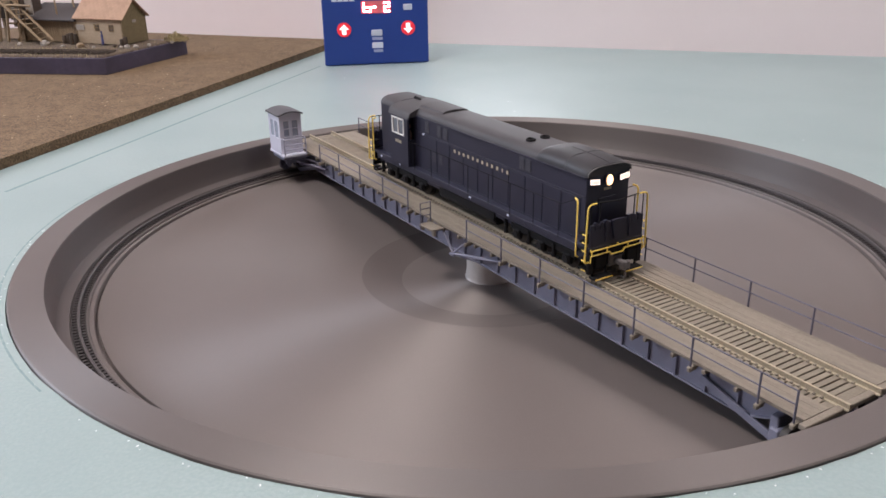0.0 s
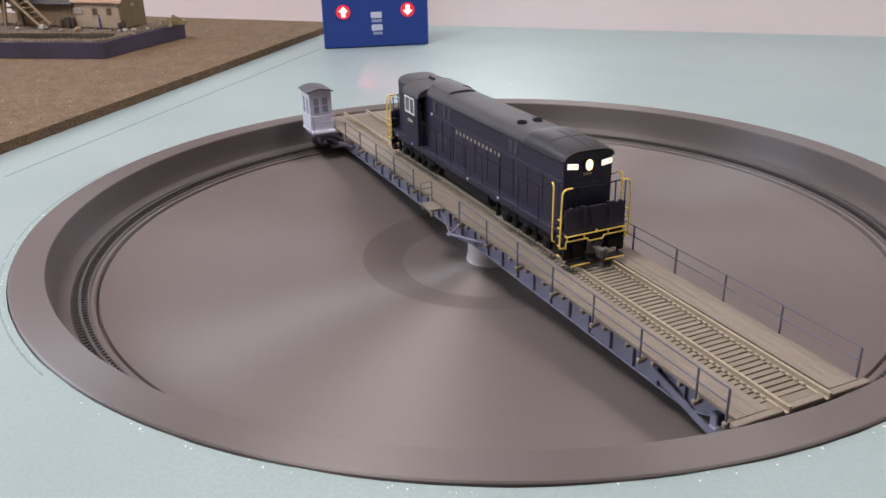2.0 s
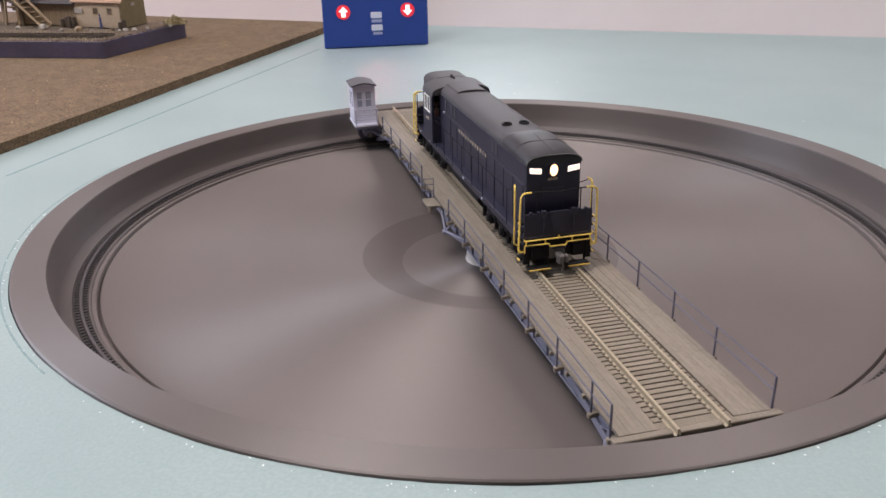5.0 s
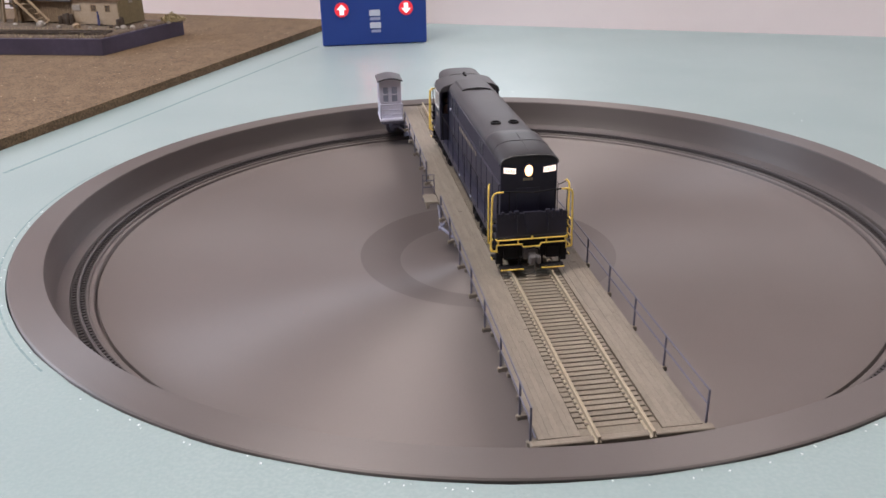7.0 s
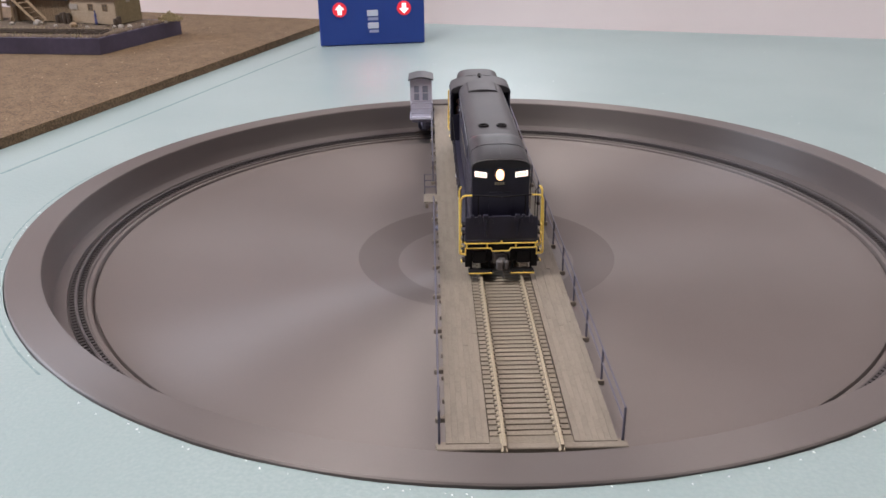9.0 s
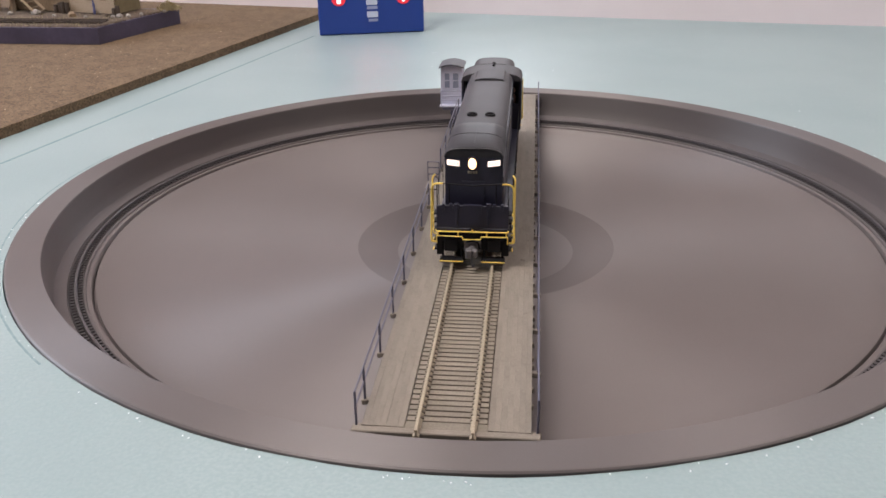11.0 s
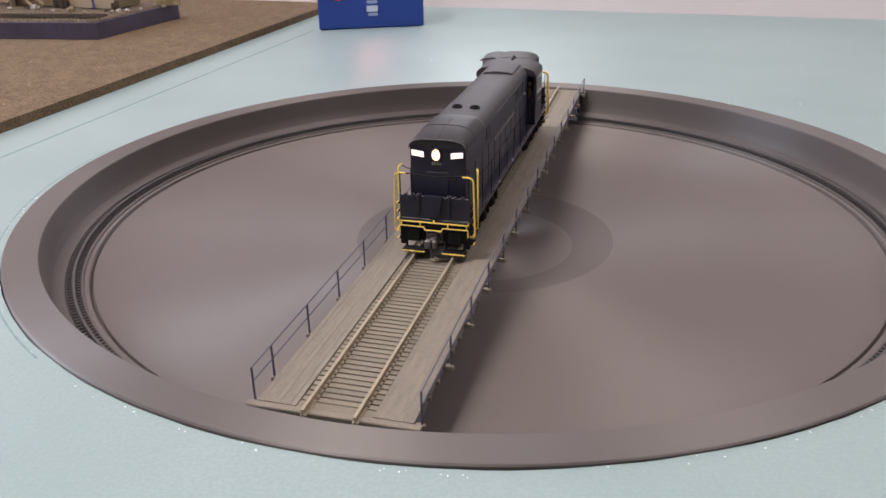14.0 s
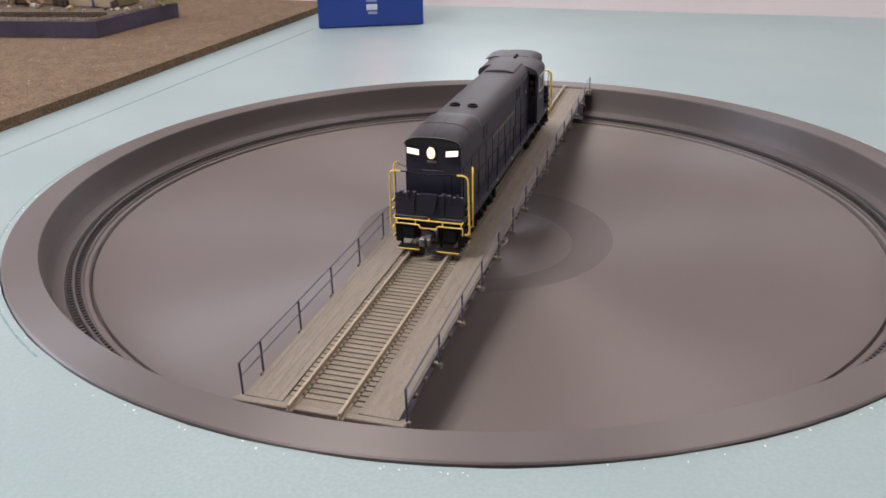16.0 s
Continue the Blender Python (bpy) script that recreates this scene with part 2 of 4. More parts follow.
def B(lo, hi, bev=0.0, m=None):
    return box(bmesh.new(), lo, hi, bev, m)


def rod(bm, a, b, r, n=8, r2=None):
    """A round bar from a to b, millimetres."""
    a, b = Vector(a) / 1000, Vector(b) / 1000
    d = b - a
    m = Matrix.Translation((a + b) / 2) @ d.to_track_quat("Z", "Y").to_matrix().to_4x4()
    bmesh.ops.create_cone(bm, cap_ends=True, segments=n, radius1=r / 1000, radius2=(r if r2 is None else r2) / 1000, depth=d.length, matrix=m)
    return bm


def wire(bm, pts, r, n=6):
    """A bent wire through pts, millimetres, in one skin."""
    P = [Vector(p) / 1000 for p in pts]
    rings, side = [], None
    for i, p in enumerate(P):
        t = ((P[min(i + 1, len(P) - 1)] - p).normalized() + (p - P[max(i - 1, 0)]).normalized()).normalized()
        side = (side - side.dot(t) * t).normalized() if side else t.orthogonal().normalized()
        up = t.cross(side)
        rings.append([bm.verts.new(p + r / 1000 * (math.cos(2 * math.pi * k / n) * side + math.sin(2 * math.pi * k / n) * up)) for k in range(n)])
    for u, v in zip(rings, rings[1:]):
        for k in range(n):
            bm.faces.new((u[k], u[(k + 1) % n], v[(k + 1) % n], v[k]))
    bm.faces.new(rings[0][::-1])
    bm.faces.new(rings[-1])
    return bm


def bend(a, corner, b, cut=2.0, steps=4):
    """Points of a rounded corner between a and b."""
    a, c, b = Vector(a), Vector(corner), Vector(b)
    p, q = c + (a - c).normalized() * cut, c + (b - c).normalized() * cut
    return [tuple((1 - s) ** 2 * p + 2 * s * (1 - s) * c + s * s * q) for s in (k / steps for k in range(steps + 1))]


def lathe(bm, profile, n=192, closed=False):
    """Turns a profile of (radius, height), millimetres, round z."""
    rings = [[bm.verts.new((r / 1000 * math.cos(2 * math.pi * k / n), r / 1000 * math.sin(2 * math.pi * k / n), z / 1000)) for k in range(n)] for r, z in profile]
    pairs = list(zip(rings, rings[1:])) + ([(rings[-1], rings[0])] if closed else [])
    for u, v in pairs:
        for k in range(n):
            bm.faces.new((u[k], u[(k + 1) % n], v[(k + 1) % n], v[k]))
    return bm


def prism(bm, pts, lo, hi, axis="y", bev=0.0):
    """Extrudes a closed outline of millimetres along an axis."""
    def at(p, h):
        return Vector({"y": (p[0], h, p[1]), "x": (h, p[0], p[1]), "z": (p[0], p[1], h)}[axis]) / 1000
    u, v = [bm.verts.new(at(p, lo)) for p in pts], [bm.verts.new(at(p, hi)) for p in pts]
    fs = [bm.faces.new(u), bm.faces.new(v[::-1])]
    for k in range(len(pts)):
        fs.append(bm.faces.new((u[k], v[k], v[(k + 1) % len(pts)], u[(k + 1) % len(pts)])))
    bmesh.ops.recalc_face_normals(bm, faces=fs)
    if bev:
        es = list({e for f in fs[:2] for e in f.edges})
        bmesh.ops.bevel(bm, geom=es, offset=bev / 1000, segments=2, affect="EDGES")
    return bm


def structure(name, bm, mat, label, category, smooth=False):
    return tagged(obj(name, bm, mat, smooth=smooth), label, category, kind="structure")


# ---- the room ----
structure("floor", B((-3600, -3600, -960), (3600, 2600, -940)), M_FLOOR, "brown carpet floor under the layout table", "floor")
# ceiling and east wall are out of view, dark to hold back fill light
structure("ceiling", B((-3600, -3600, 1750), (3600, 2600, 1790)), M_CEIL, "plain unseen ceiling, kept dark to cut bounced light", "ceiling")
structure("wall_east", B((3400, -3200, -940), (3500, 2200, 1750)), M_DARK_WALL, "plain unseen wall, kept dark to cut bounced light", "wall")
structure("wall_south", B((-2500, -3300, -940), (3500, -3200, 1750)), M_WALL, "plain pale wall", "wall")
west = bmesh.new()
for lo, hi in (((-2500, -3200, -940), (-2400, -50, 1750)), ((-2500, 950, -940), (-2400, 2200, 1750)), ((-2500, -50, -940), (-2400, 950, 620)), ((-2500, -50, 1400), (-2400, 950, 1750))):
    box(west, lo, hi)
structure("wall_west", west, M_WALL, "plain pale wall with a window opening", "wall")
# opening out of view leaves room for the added fill lamp
north = bmesh.new()
for lo, hi in (((-80, 0, -940), (3600, 60, 140)), ((-80, 0, 400), (3600, 60, 1750)), ((160, 0, 140), (3600, 60, 400)), ((-80, 0, 140), (0, 60, 400))):
    box(north, lo, hi, 0, FAR_WALL)
structure("wall_north", north, M_WALL, "pale pinkish painted wall behind the layout", "wall")
structure("wall_north_2", B((-3500, 0, -940), (70, 30, 1750), m=FAR_WALL_2), M_WALL, "pale pinkish painted wall behind the cork board", "wall")

# ---- the table, foam and cork ----
table = structure("table", B((-1400, -800, -70), (1300, 900, -42), 2), M_WOOD, "plywood layout table", "table")
for x in (-1330, 1160):
    for y in (-730, 300):
        part("table_leg", B((x, y, -940), (x + 70, y + 70, -70), 3), M_WOOD, table)


def foam_sheet():
    bm, n = bmesh.new(), 192
    x0, x1, y0, y1, hole = -1.38, 1.28, -0.78, 0.88, 0.2388
    rows = {}
    for z in (-0.0012, -0.042):
        inner, outer = [], []
        for k in range(n):
            a = 2 * math.pi * k / n
            c, s = math.cos(a), math.sin(a)
            w = hole + 0.0005 * noise.noise((c * 9, s * 9, 0.5)) + 0.0003 * noise.noise((c * 40, s * 40, 2))
            inner.append(bm.verts.new((w * c, w * s, z)))
            d = min((x1 if c > 0 else x0) / c if abs(c) > 1e-6 else 9, (y1 if s > 0 else y0) / s if abs(s) > 1e-6 else 9)
            outer.append(bm.verts.new((d * c, d * s, z)))
        rows[z] = inner, outer
    (ti, to), (bi, bo) = rows.values()
    for k in range(n):
        j = (k + 1) % n
        bm.faces.new((ti[k], to[k], to[j], ti[j]))
        bm.faces.new((bi[j], bo[j], bo[k], bi[k]))
        bm.faces.new((ti[j], bi[j], bi[k], ti[k]))
        bm.faces.new((to[k], bo[k], bo[j], to[j]))
    return bm


structure("foam_board", foam_sheet(), M_FOAM, "pale blue-green insulation foam board with a round cutout", "foam board")

rng = random.Random(4)
flakes = bmesh.new()
while len(flakes.verts) < 3600:
    a, r = rng.uniform(0, 2 * math.pi), rng.choice((rng.uniform(0.2392, 0.2425), rng.uniform(0.241, 0.62), rng.uniform(0.241, 0.62)))
    x, y = r * math.cos(a), r * math.sin(a)
    if x > -0.24 + 0.1 * y and y < 0.49 and y > -0.42:
        s = rng.choice((0.25, 0.35, 0.45, 0.6)) / 1000
        m = pose(x, y, -0.0012, rng.uniform(0, 30), 0, rng.uniform(0, 360)) @ Matrix.Diagonal((s, s * 0.7, s * 0.5, 1))
        bmesh.ops.create_icosphere(flakes, subdivisions=1, radius=1, matrix=m)
tagged(obj("foam_crumbs", flakes, M_FOAM_FLAKE), "tiny white foam crumbs lying on the foam board", "crumbs", kind="stuff")

CORK_A, CORK_B = Vector((-0.3265, 0.0915)), Vector((-0.2055, 0.575))
cork_dir = (CORK_B - CORK_A).normalized()


def cork_sheet():
    bm = bmesh.new()
    near, far = CORK_A - cork_dir * 0.75, CORK_B + cork_dir * 0.07
    edge = []
    steps = 160
    for k in range(steps + 1):
        p = near.lerp(far, k / steps)
        q = p + Vector((1, -0.25)) * 0.0007 * noise.noise((k * 0.9, 0, 0))
        edge.append((q.x * 1000, q.y * 1000))
    outline = edge + [(-1380, 1000 * far.y + 330), (-1380, 1000 * near.y)]
    return prism(bm, outline, -1.2, 6.0, "z")


structure("cork_board", cork_sheet(), M_CORK, "brown granular cork sheet with a cut edge", "cork board")
chips = bmesh.new()
for k in range(260):
    s = rng.uniform(-0.25, 0.48)
    p = CORK_A + cork_dir * s + Vector((-1, 0.2)) * rng.uniform(0.004, 0.30)
    if -0.66 < p.x and p.y < 0.62:
        q = rng.uniform(0.4, 1.0) / 1000
        bmesh.ops.create_icosphere(chips, subdivisions=1, radius=1, matrix=pose(p.x, p.y, 0.006, 0, 0, rng.uniform(0, 360)) @ Matrix.Diagonal((q, q * 0.6, q * 0.35, 1)))
tagged(obj("cork_granules", chips, M_CORK_CHIP), "pale granules standing out of the cork sheet", "granules", kind="stuff")

# lines drawn on the foam
line = bmesh.new()
for k in range(24):
    a, b = Vector((-0.2972, 0.0442)).lerp(Vector((-0.1855, 0.487)), k / 24), Vector((-0.2972, 0.0442)).lerp(Vector((-0.1855, 0.487)), (k + 1) / 24)
    w = Vector((0.97, -0.26)) * 0.0014
    lift = -0.0011
    line.faces.new([line.verts.new((*v, lift)) for v in (a - w, a + w, b + w, b - w)])
structure("pencil_line", line, M_INK, "thin teal line drawn straight on the foam board", "drawn line")
arc = bmesh.new()
for k in range(80):
    q = []
    for a, r in ((k, 0.2412), (k + 1, 0.2412), (k + 1, 0.2421), (k, 0.2421)):
        t = radians(165 + a * 0.8)
        q.append(arc.verts.new((r * math.cos(t) - 0.0006, r * math.sin(t), -0.0011)))
    arc.faces.new(q)
structure("pencil_arc", arc, M_INK, "thin teal arc drawn round the cutout in the foam", "drawn line")

# ---- the turntable pit ----
pit = thing("turntable_pit", "grey-brown plastic turntable pit with a wide flat rim", "turntable pit")
rim = lathe(bmesh.new(), [(238.4, -6), (238.4, -0.5), (237.9, 0.05), (237.2, 0.1), (236.8, -0.05), (223.7, -0.05), (223.4, -0.2), (223.25, -0.6), (223.2, -1.0)], 256)
part("rim", rim, M_RIM, pit, "flat satin grey-brown rim", smooth=True)
bowl = lathe(bmesh.new(), [(207.5, -21.7), (205.8, -21.7), (205.5, -22.0), (205.3, -25.4), (203.9, -25.4), (203.7, -22.6), (203.2, -22.4), (190, -22.9), (140, -25.6), (100, -28.6), (76, -30.7), (71, -31.2)], 256)
part("bowl", bowl, M_PIT, pit, "satin grey-brown pit floor", smooth=True)
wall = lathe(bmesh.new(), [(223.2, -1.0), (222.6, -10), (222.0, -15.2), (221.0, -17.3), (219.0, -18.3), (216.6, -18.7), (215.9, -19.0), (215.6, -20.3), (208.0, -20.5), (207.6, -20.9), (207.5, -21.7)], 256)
part("pit_wall", wall, M_PIT_WALL_SHADED, pit, "grey-brown pit wall with its shade put into the colour", smooth=True)
part("centre_ring", lathe(bmesh.new(), [(71, -31.2), (69.5, -31.5), (66, -32.4), (54, -35.0), (50.5, -35.5), (49, -35.6)], 256), M_PIT_RING, pit, "darker sloping ring round the pit centre", smooth=True)
part("centre_disc", lathe(bmesh.new(), [(49, -35.6), (46, -35.65), (30, -35.3), (14, -35.2), (0.01, -35.2)], 256), M_PIT, pit, "satin disc at the pit centre", smooth=True)
part("ring_bed", lathe(bmesh.new(), [(208.7, -20.55), (208.8, -20.2), (215.4, -20.1)], 256), M_RING_BED, pit, "dark bed under the circular rail, deepened with the recess's shade", smooth=True)
ring = lathe(bmesh.new(), [(211.2, -20.2), (211.2, -18.5), (211.5, -18.2), (212.3, -18.2), (212.6, -18.5), (212.6, -20.2)], 256)
part("ring_rail", ring, M_RING_RAIL, pit, "dull dark circular rail on the pit floor", smooth=True)
ticks = bmesh.new()
for k in range(440):
    box(ticks, (209.2, -0.7, -20.2), (214.8, 0.7, -19.6), 0, pose(0, 0, 0, 0, 0, k * 360 / 440))
tagged(part("tie_ring", ticks, M_RING, pit), kind="stuff")
part("pivot", lathe(bmesh.new(), [(13.6, -35.3), (13.0, -34.6), (12.6, -30), (12.4, -16.2), (12.0, -15.8), (0.01, -15.8)], 64), M_PIVOT, pit, "pale grey centre pivot drum", smooth=True)

# ---- the bridge: x across, y along, origin on the pivot ----
bridge = thing("turntable_bridge", "blue-grey girder turntable bridge with tan plank deck", "turntable bridge")
HALF = 218.0

for sx in (-1, 1):
    web = bmesh.new()
    outline = [(-206, -3.8), (206, -3.8), (206, -8.5), (190, -15.2), (-190, -15.2), (-206, -8.5)]
    prism(web, outline, sx * 19.6, sx * 20.4, "x")
    for lo, hi in (((-206, -4.6), (206, -3.6)),):
        box(web, (sx * 18.2, lo[0], lo[1]), (sx * 21.8, hi[0], hi[1]), 0.15)
    box(web, (sx * 18.6, -190, -15.9), (sx * 21.4, 190, -15.1), 0.15)
    for e in (-1, 1):
        prism(web, [(e * 190, -15.9), (e * 190, -15.1), (e * 206, -8.4), (e * 206, -9.2)], sx * 18.6, sx * 21.4, "x")
    girder = part("girder", web, M_GIRDER, bridge, "riveted blue-grey plate girder")
    rib = mesh_of(B((-0.35, -0.32, -5.3), (0.8, 0.32, 5.3), 0.06), M_GIRDER, "stiffener")
    for k in range(-13, 13):
        piece("stiffener", rib, M_GIRDER, girder, pose(sx * 0.0207, (k + 0.5) * 0.01497, -0.0098, 0, 0, 0 if sx > 0 else 180))
for k in range(-6, 7):
    part("cross_frame", B((-19.6, k * 30.2 - 0.5, -14.6), (19.6, k * 30.2 + 0.5, -5), 0.1), M_GIRDER, bridge)
# added sheet that darkens the slots between the ties
part("tie_gap_shade", B((-13.0, -HALF, -4.6), (13.0, HALF, -2.9)), M_TIE_GAP, bridge, "dark sheet standing in for the shade in the gaps under the ties")

# floor beams under the deck, their ends showing below the edge
floor_beam = mesh_of(B((-27.4, -0.8, -0.9), (27.4, 0.8, 0.9), 0.25), M_PLANK, "floor_beam")
for k in range(-20, 21):
    piece("floor_beam", floor_beam, M_PLANK, bridge, pose(0, k * 0.01 + 0.0046 * (k % 3 == 0), -0.0031))


# end plates
for e in (-1, 1):
    part("end_plate", B((-29.6, e * 217.25, -2.9), (29.6, e * 220.2, -0.85), 0.3), M_PLANK, bridge, "tan end plate of the deck")
    part("end_apron", B((-13.2, e * 213.3, -3.4), (13.2, e * 217.2, -1.2), 0.2), M_TIE, bridge)

# deck planks along the bridge
lengths = [(-217.2, -148), (-148, -76), (-76, -8), (-8, 66), (66, 139), (139, 217.2)]
for sx in (-1, 1):
    for row in range(7):
        shift = (0, 11, -9, 5, -14, 8, -4)[row]
        for i, (a, b) in enumerate(lengths):
            y0, y1 = a + (shift if i else 0), b + (shift if i < 5 else 0)
            x0 = 13.2 + row * 1.929
            me = mesh_of(B((-0.958, -(y1 - y0) / 2 + 0.03, -0.62), (0.958, (y1 - y0) / 2 - 0.03, 0.62), 0.055), M_PLANK, "plank")
            piece("plank", me, M_PLANK, bridge, pose(sx * (x0 + 0.9645) / 1000, (y0 + y1) / 2000, -0.00145 + rng.uniform(-0.00008, 0.00008)))

# ties and rails
tie = mesh_of(B((-12.9, -1.17, -0.9), (12.9, 1.17, 0.9), 0.12), M_TIE, "tie")
for k in range(-70, 71):
    piece("tie", tie, M_TIE, bridge, pose(rng.uniform(-0.0001, 0.0001), k * 0.003025, -0.0021))
RAIL = [(-1.05, -1.4), (1.05, -1.4), (1.05, -1.05), (0.3, -0.7), (0.3, 0.55), (0.55, 0.75), (0.55, 1.2), (0.4, 1.3), (-0.4, 1.3), (-0.55, 1.2), (-0.55, 0.75), (-0.3, 0.55), (-0.3, -0.7), (-1.05, -1.05)]
for sx in (-1, 1):
    rail = part("rail", prism(bmesh.new(), [(p[0] + sx * 8.8, p[1]) for p in RAIL], -221.6, 221.6), M_RAIL, bridge, "brass-coloured model rail")
    spike = mesh_of(B((-1.5, -0.55, -0.25), (1.5, 0.55, 0.75), 0.12), M_TIE, "spike_plate")
    for k in range(-70, 71):
        piece("spike_plate", spike, M_TIE, rail, pose(sx * 0.0088, k * 0.003025, -0.0013))

# hand rails on both sides
LEFT_POSTS = [-215.0] + [-200.6 + 30.0 * k for k in range(13)]
RIGHT_POSTS = [-215.0] + [-179.8 + 30.3 * k for k in range(13)] + [215.0]


def handrail(sx, posts):
    hr = bmesh.new()
    for z in (9.8, 4.6):
        wire(hr, [(sx * 28.7, posts[0], z), (sx * 28.7, (posts[0] + posts[-1]) / 2, z), (sx * 28.7, posts[-1], z)], 0.31)
    top = part("handrail", hr, M_HANDRAIL, bridge, "thin blue-grey hand rail", smooth=True)
    post = bmesh.new()
    rod(post, (0, 0, -4.6), (0, 0, 9.9), 0.42, 8)
    me = mesh_of(post, M_HANDRAIL, "post")
    foot = bmesh.new()
    box(foot, (-0.8, -0.9, -4.6), (0.8, 0.9, -2.4), 0.4)
    box(foot, (-sx * 3.4 - 0.4, -0.9, -4.2), (-sx * 3.4 + 3.4 * (1 if sx > 0 else -1) + 0.4, 0.9, -2.3), 0.2)
    mf = mesh_of(foot, M_PLANK, "post_foot")
    for y in posts:
        piece("post", me, M_HANDRAIL, top, pose(sx * 0.0287, y / 1000, 0))
        piece("post_foot", mf, M_PLANK, top, pose(sx * 0.0291, y / 1000, 0))


handrail(-1, [y for y in LEFT_POSTS if y < -15])
handrail(-1, [y for y in LEFT_POSTS if y > 15])
handrail(1, [y for y in RIGHT_POSTS if y < 10])
handrail(1, [y for y in RIGHT_POSTS if y > -5])

# side platform with its rails and braces
part("side_platform", B((-34.0, 4.6, -3.6), (-26.7, 17.6, -2.4), 0.2), M_PLANK, bridge, "small tan side platform")
loop = bmesh.new()
wire(loop, [(-33.6, 17.2, -6), (-33.6, 17.2, 9.0), (-27.2, 17.2, 9.0), (-27.2, 17.2, -3)], 0.34)
for z in (5.6, 1.8):
    rod(loop, (-33.6, 17.2, z), (-27.2, 17.2, z), 0.3)
part("platform_rail", loop, M_HANDRAIL, bridge, smooth=True)
for y in (17.0, 5.2):
    part("platform_stub", B((-33.4, y - 1.1, -6.2), (-31.6, y + 1.1, -3.2), 0.4), M_PLANK, bridge)
brace = bmesh.new()
for a, b in (((-26.5, 6, -4.0), (-26.4, -4.4, -14.2)), ((-23, -14, -4.5), (-26.4, -4.4, -14.2))):
    rod(brace, a, b, 0.7)
rod(brace, (-26.4, -4.4, -14.5), (-21.8, -46, -6.5), 0.8)
rod(brace, (-26.4, -4.4, -14.5), (-21.0, -22, -14.8), 0.7)
box(brace, (-28, -6.4, -15.4), (-25, -2.4, -13.8), 0.3)
part("platform_brace", brace, M_GIRDER, bridge, smooth=True)

# end trucks on the ring rail
for e in (-1, 1):
    truck = part("end_truck", B((-24, e * 203, -17.0), (24, e * 206.5, -7), 0.4), M_GIRDER, bridge, "blue-grey end truck riding the ring rail")
    for sx in (-1, 1):
        w = bmesh.new()
        t = Vector((sx * 22 / 211.9, e * math.cos(math.asin(22 / 211.9)), 0))
        c = t * 211.9
        rod(w, c - t * 1.3 + Vector((0, 0, -13.2)), c + t * 1.3 + Vector((0, 0, -13.2)), 5.0, 20)
        part("truck_wheel", w, M_WHEEL, truck, smooth=True)
        d = bmesh.new()
        box(d, (-0.6, 0, -1.6), (0.6, 39, 1.6), 0.2, pose(sx * 0.0226, e * 0.171, -0.0088, -17 * e, 0, -4 * sx) @ pose(0, 0 if e > 0 else -0.039, 0))
        box(d, (sx * 20, e * 204, -16.4), (sx * 25.5, e * 208, -11), 0.5)
        part("truck_brace", d, M_GIRDER, truck)

# control cabin hung beside the far end
CX0, CX1, CY0, CY1, CZ0, CZ1 = -44.4, -28.2, 189.5, 210.0, -1.6, 25.6
T = 0.8
cab_part = part("control_cabin", B((CX0 - 0.5, 183.6, CZ0 - 1.2), (CX1 + 0.5, CY1 + 0.5, CZ0), 0.08), M_CABIN, bridge, "pale lavender-grey operator's cabin with a dark curved roof")


def cabin_wall(name, side, a0, a1, holes, z0, z1):
    """One wall of the cabin, pierced by windows between z0 and z1."""
    bm = bmesh.new()
    spans = [(a0, a1, CZ0, z0), (a0, a1, z1, CZ1)]
    cuts = [a0] + [v for h in holes for v in h] + [a1]
    spans += [(cuts[k], cuts[k + 1], z0, z1) for k in range(0, len(cuts), 2)]
    for p, q, za, zb2 in spans:
        if side[0] == "x":
            box(bm, (side[1], p, za), (side[1] + T, q, zb2))
        else:
            box(bm, (p, side[1], za), (q, side[1] + T, zb2))
    bmesh.ops.remove_doubles(bm, verts=bm.verts[:], dist=1e-6)
    part(name, bm, M_CABIN, cab_part)


side_holes = [(CY0 + 3.2, CY0 + 9.3), (CY0 + 11.5, CY1 - 3.2)]
front_holes = [(CX0 + 2.4, CX0 + 7.1), (CX0 + 8.7, CX1 - 2.4)]
cabin_wall("side_wall", ("x", CX0), CY0, CY1, side_holes, 9.5, 21.2)
cabin_wall("side_wall", ("x", CX1 - T), CY0, CY1, side_holes, 9.5, 21.2)
cabin_wall("front_wall", ("y", CY0), CX0 + T, CX1 - T, front_holes, 10.0, 22.0)
cabin_wall("back_wall", ("y", CY1 - T), CX0 + T, CX1 - T, front_holes, 8.5, 21.5)
roof = []
for k in range(13):
    u = k / 12
    roof.append((CX0 - 1.2 + u * (CX1 - CX0 + 2.4), 25.4 + 2.1 * math.sin(math.pi * u)))
part("cabin_roof", prism(bmesh.new(), roof + [(p[0], p[1] + 0.9) for p in roof[::-1]], CY0 - 1.8, CY1 + 1.5), M_CABIN_ROOF, cab_part, "dark grey curved roof")
gable = [(CX0 + 0.2, 25.4)] + [(x, z - 0.1) for x, z in roof[1:-1]] + [(CX1 - 0.2, 25.4)]
part("gable", prism(bmesh.new(), gable, CY0 + 0.05, CY0 + 0.7), M_CABIN, cab_part)
sash = bmesh.new()
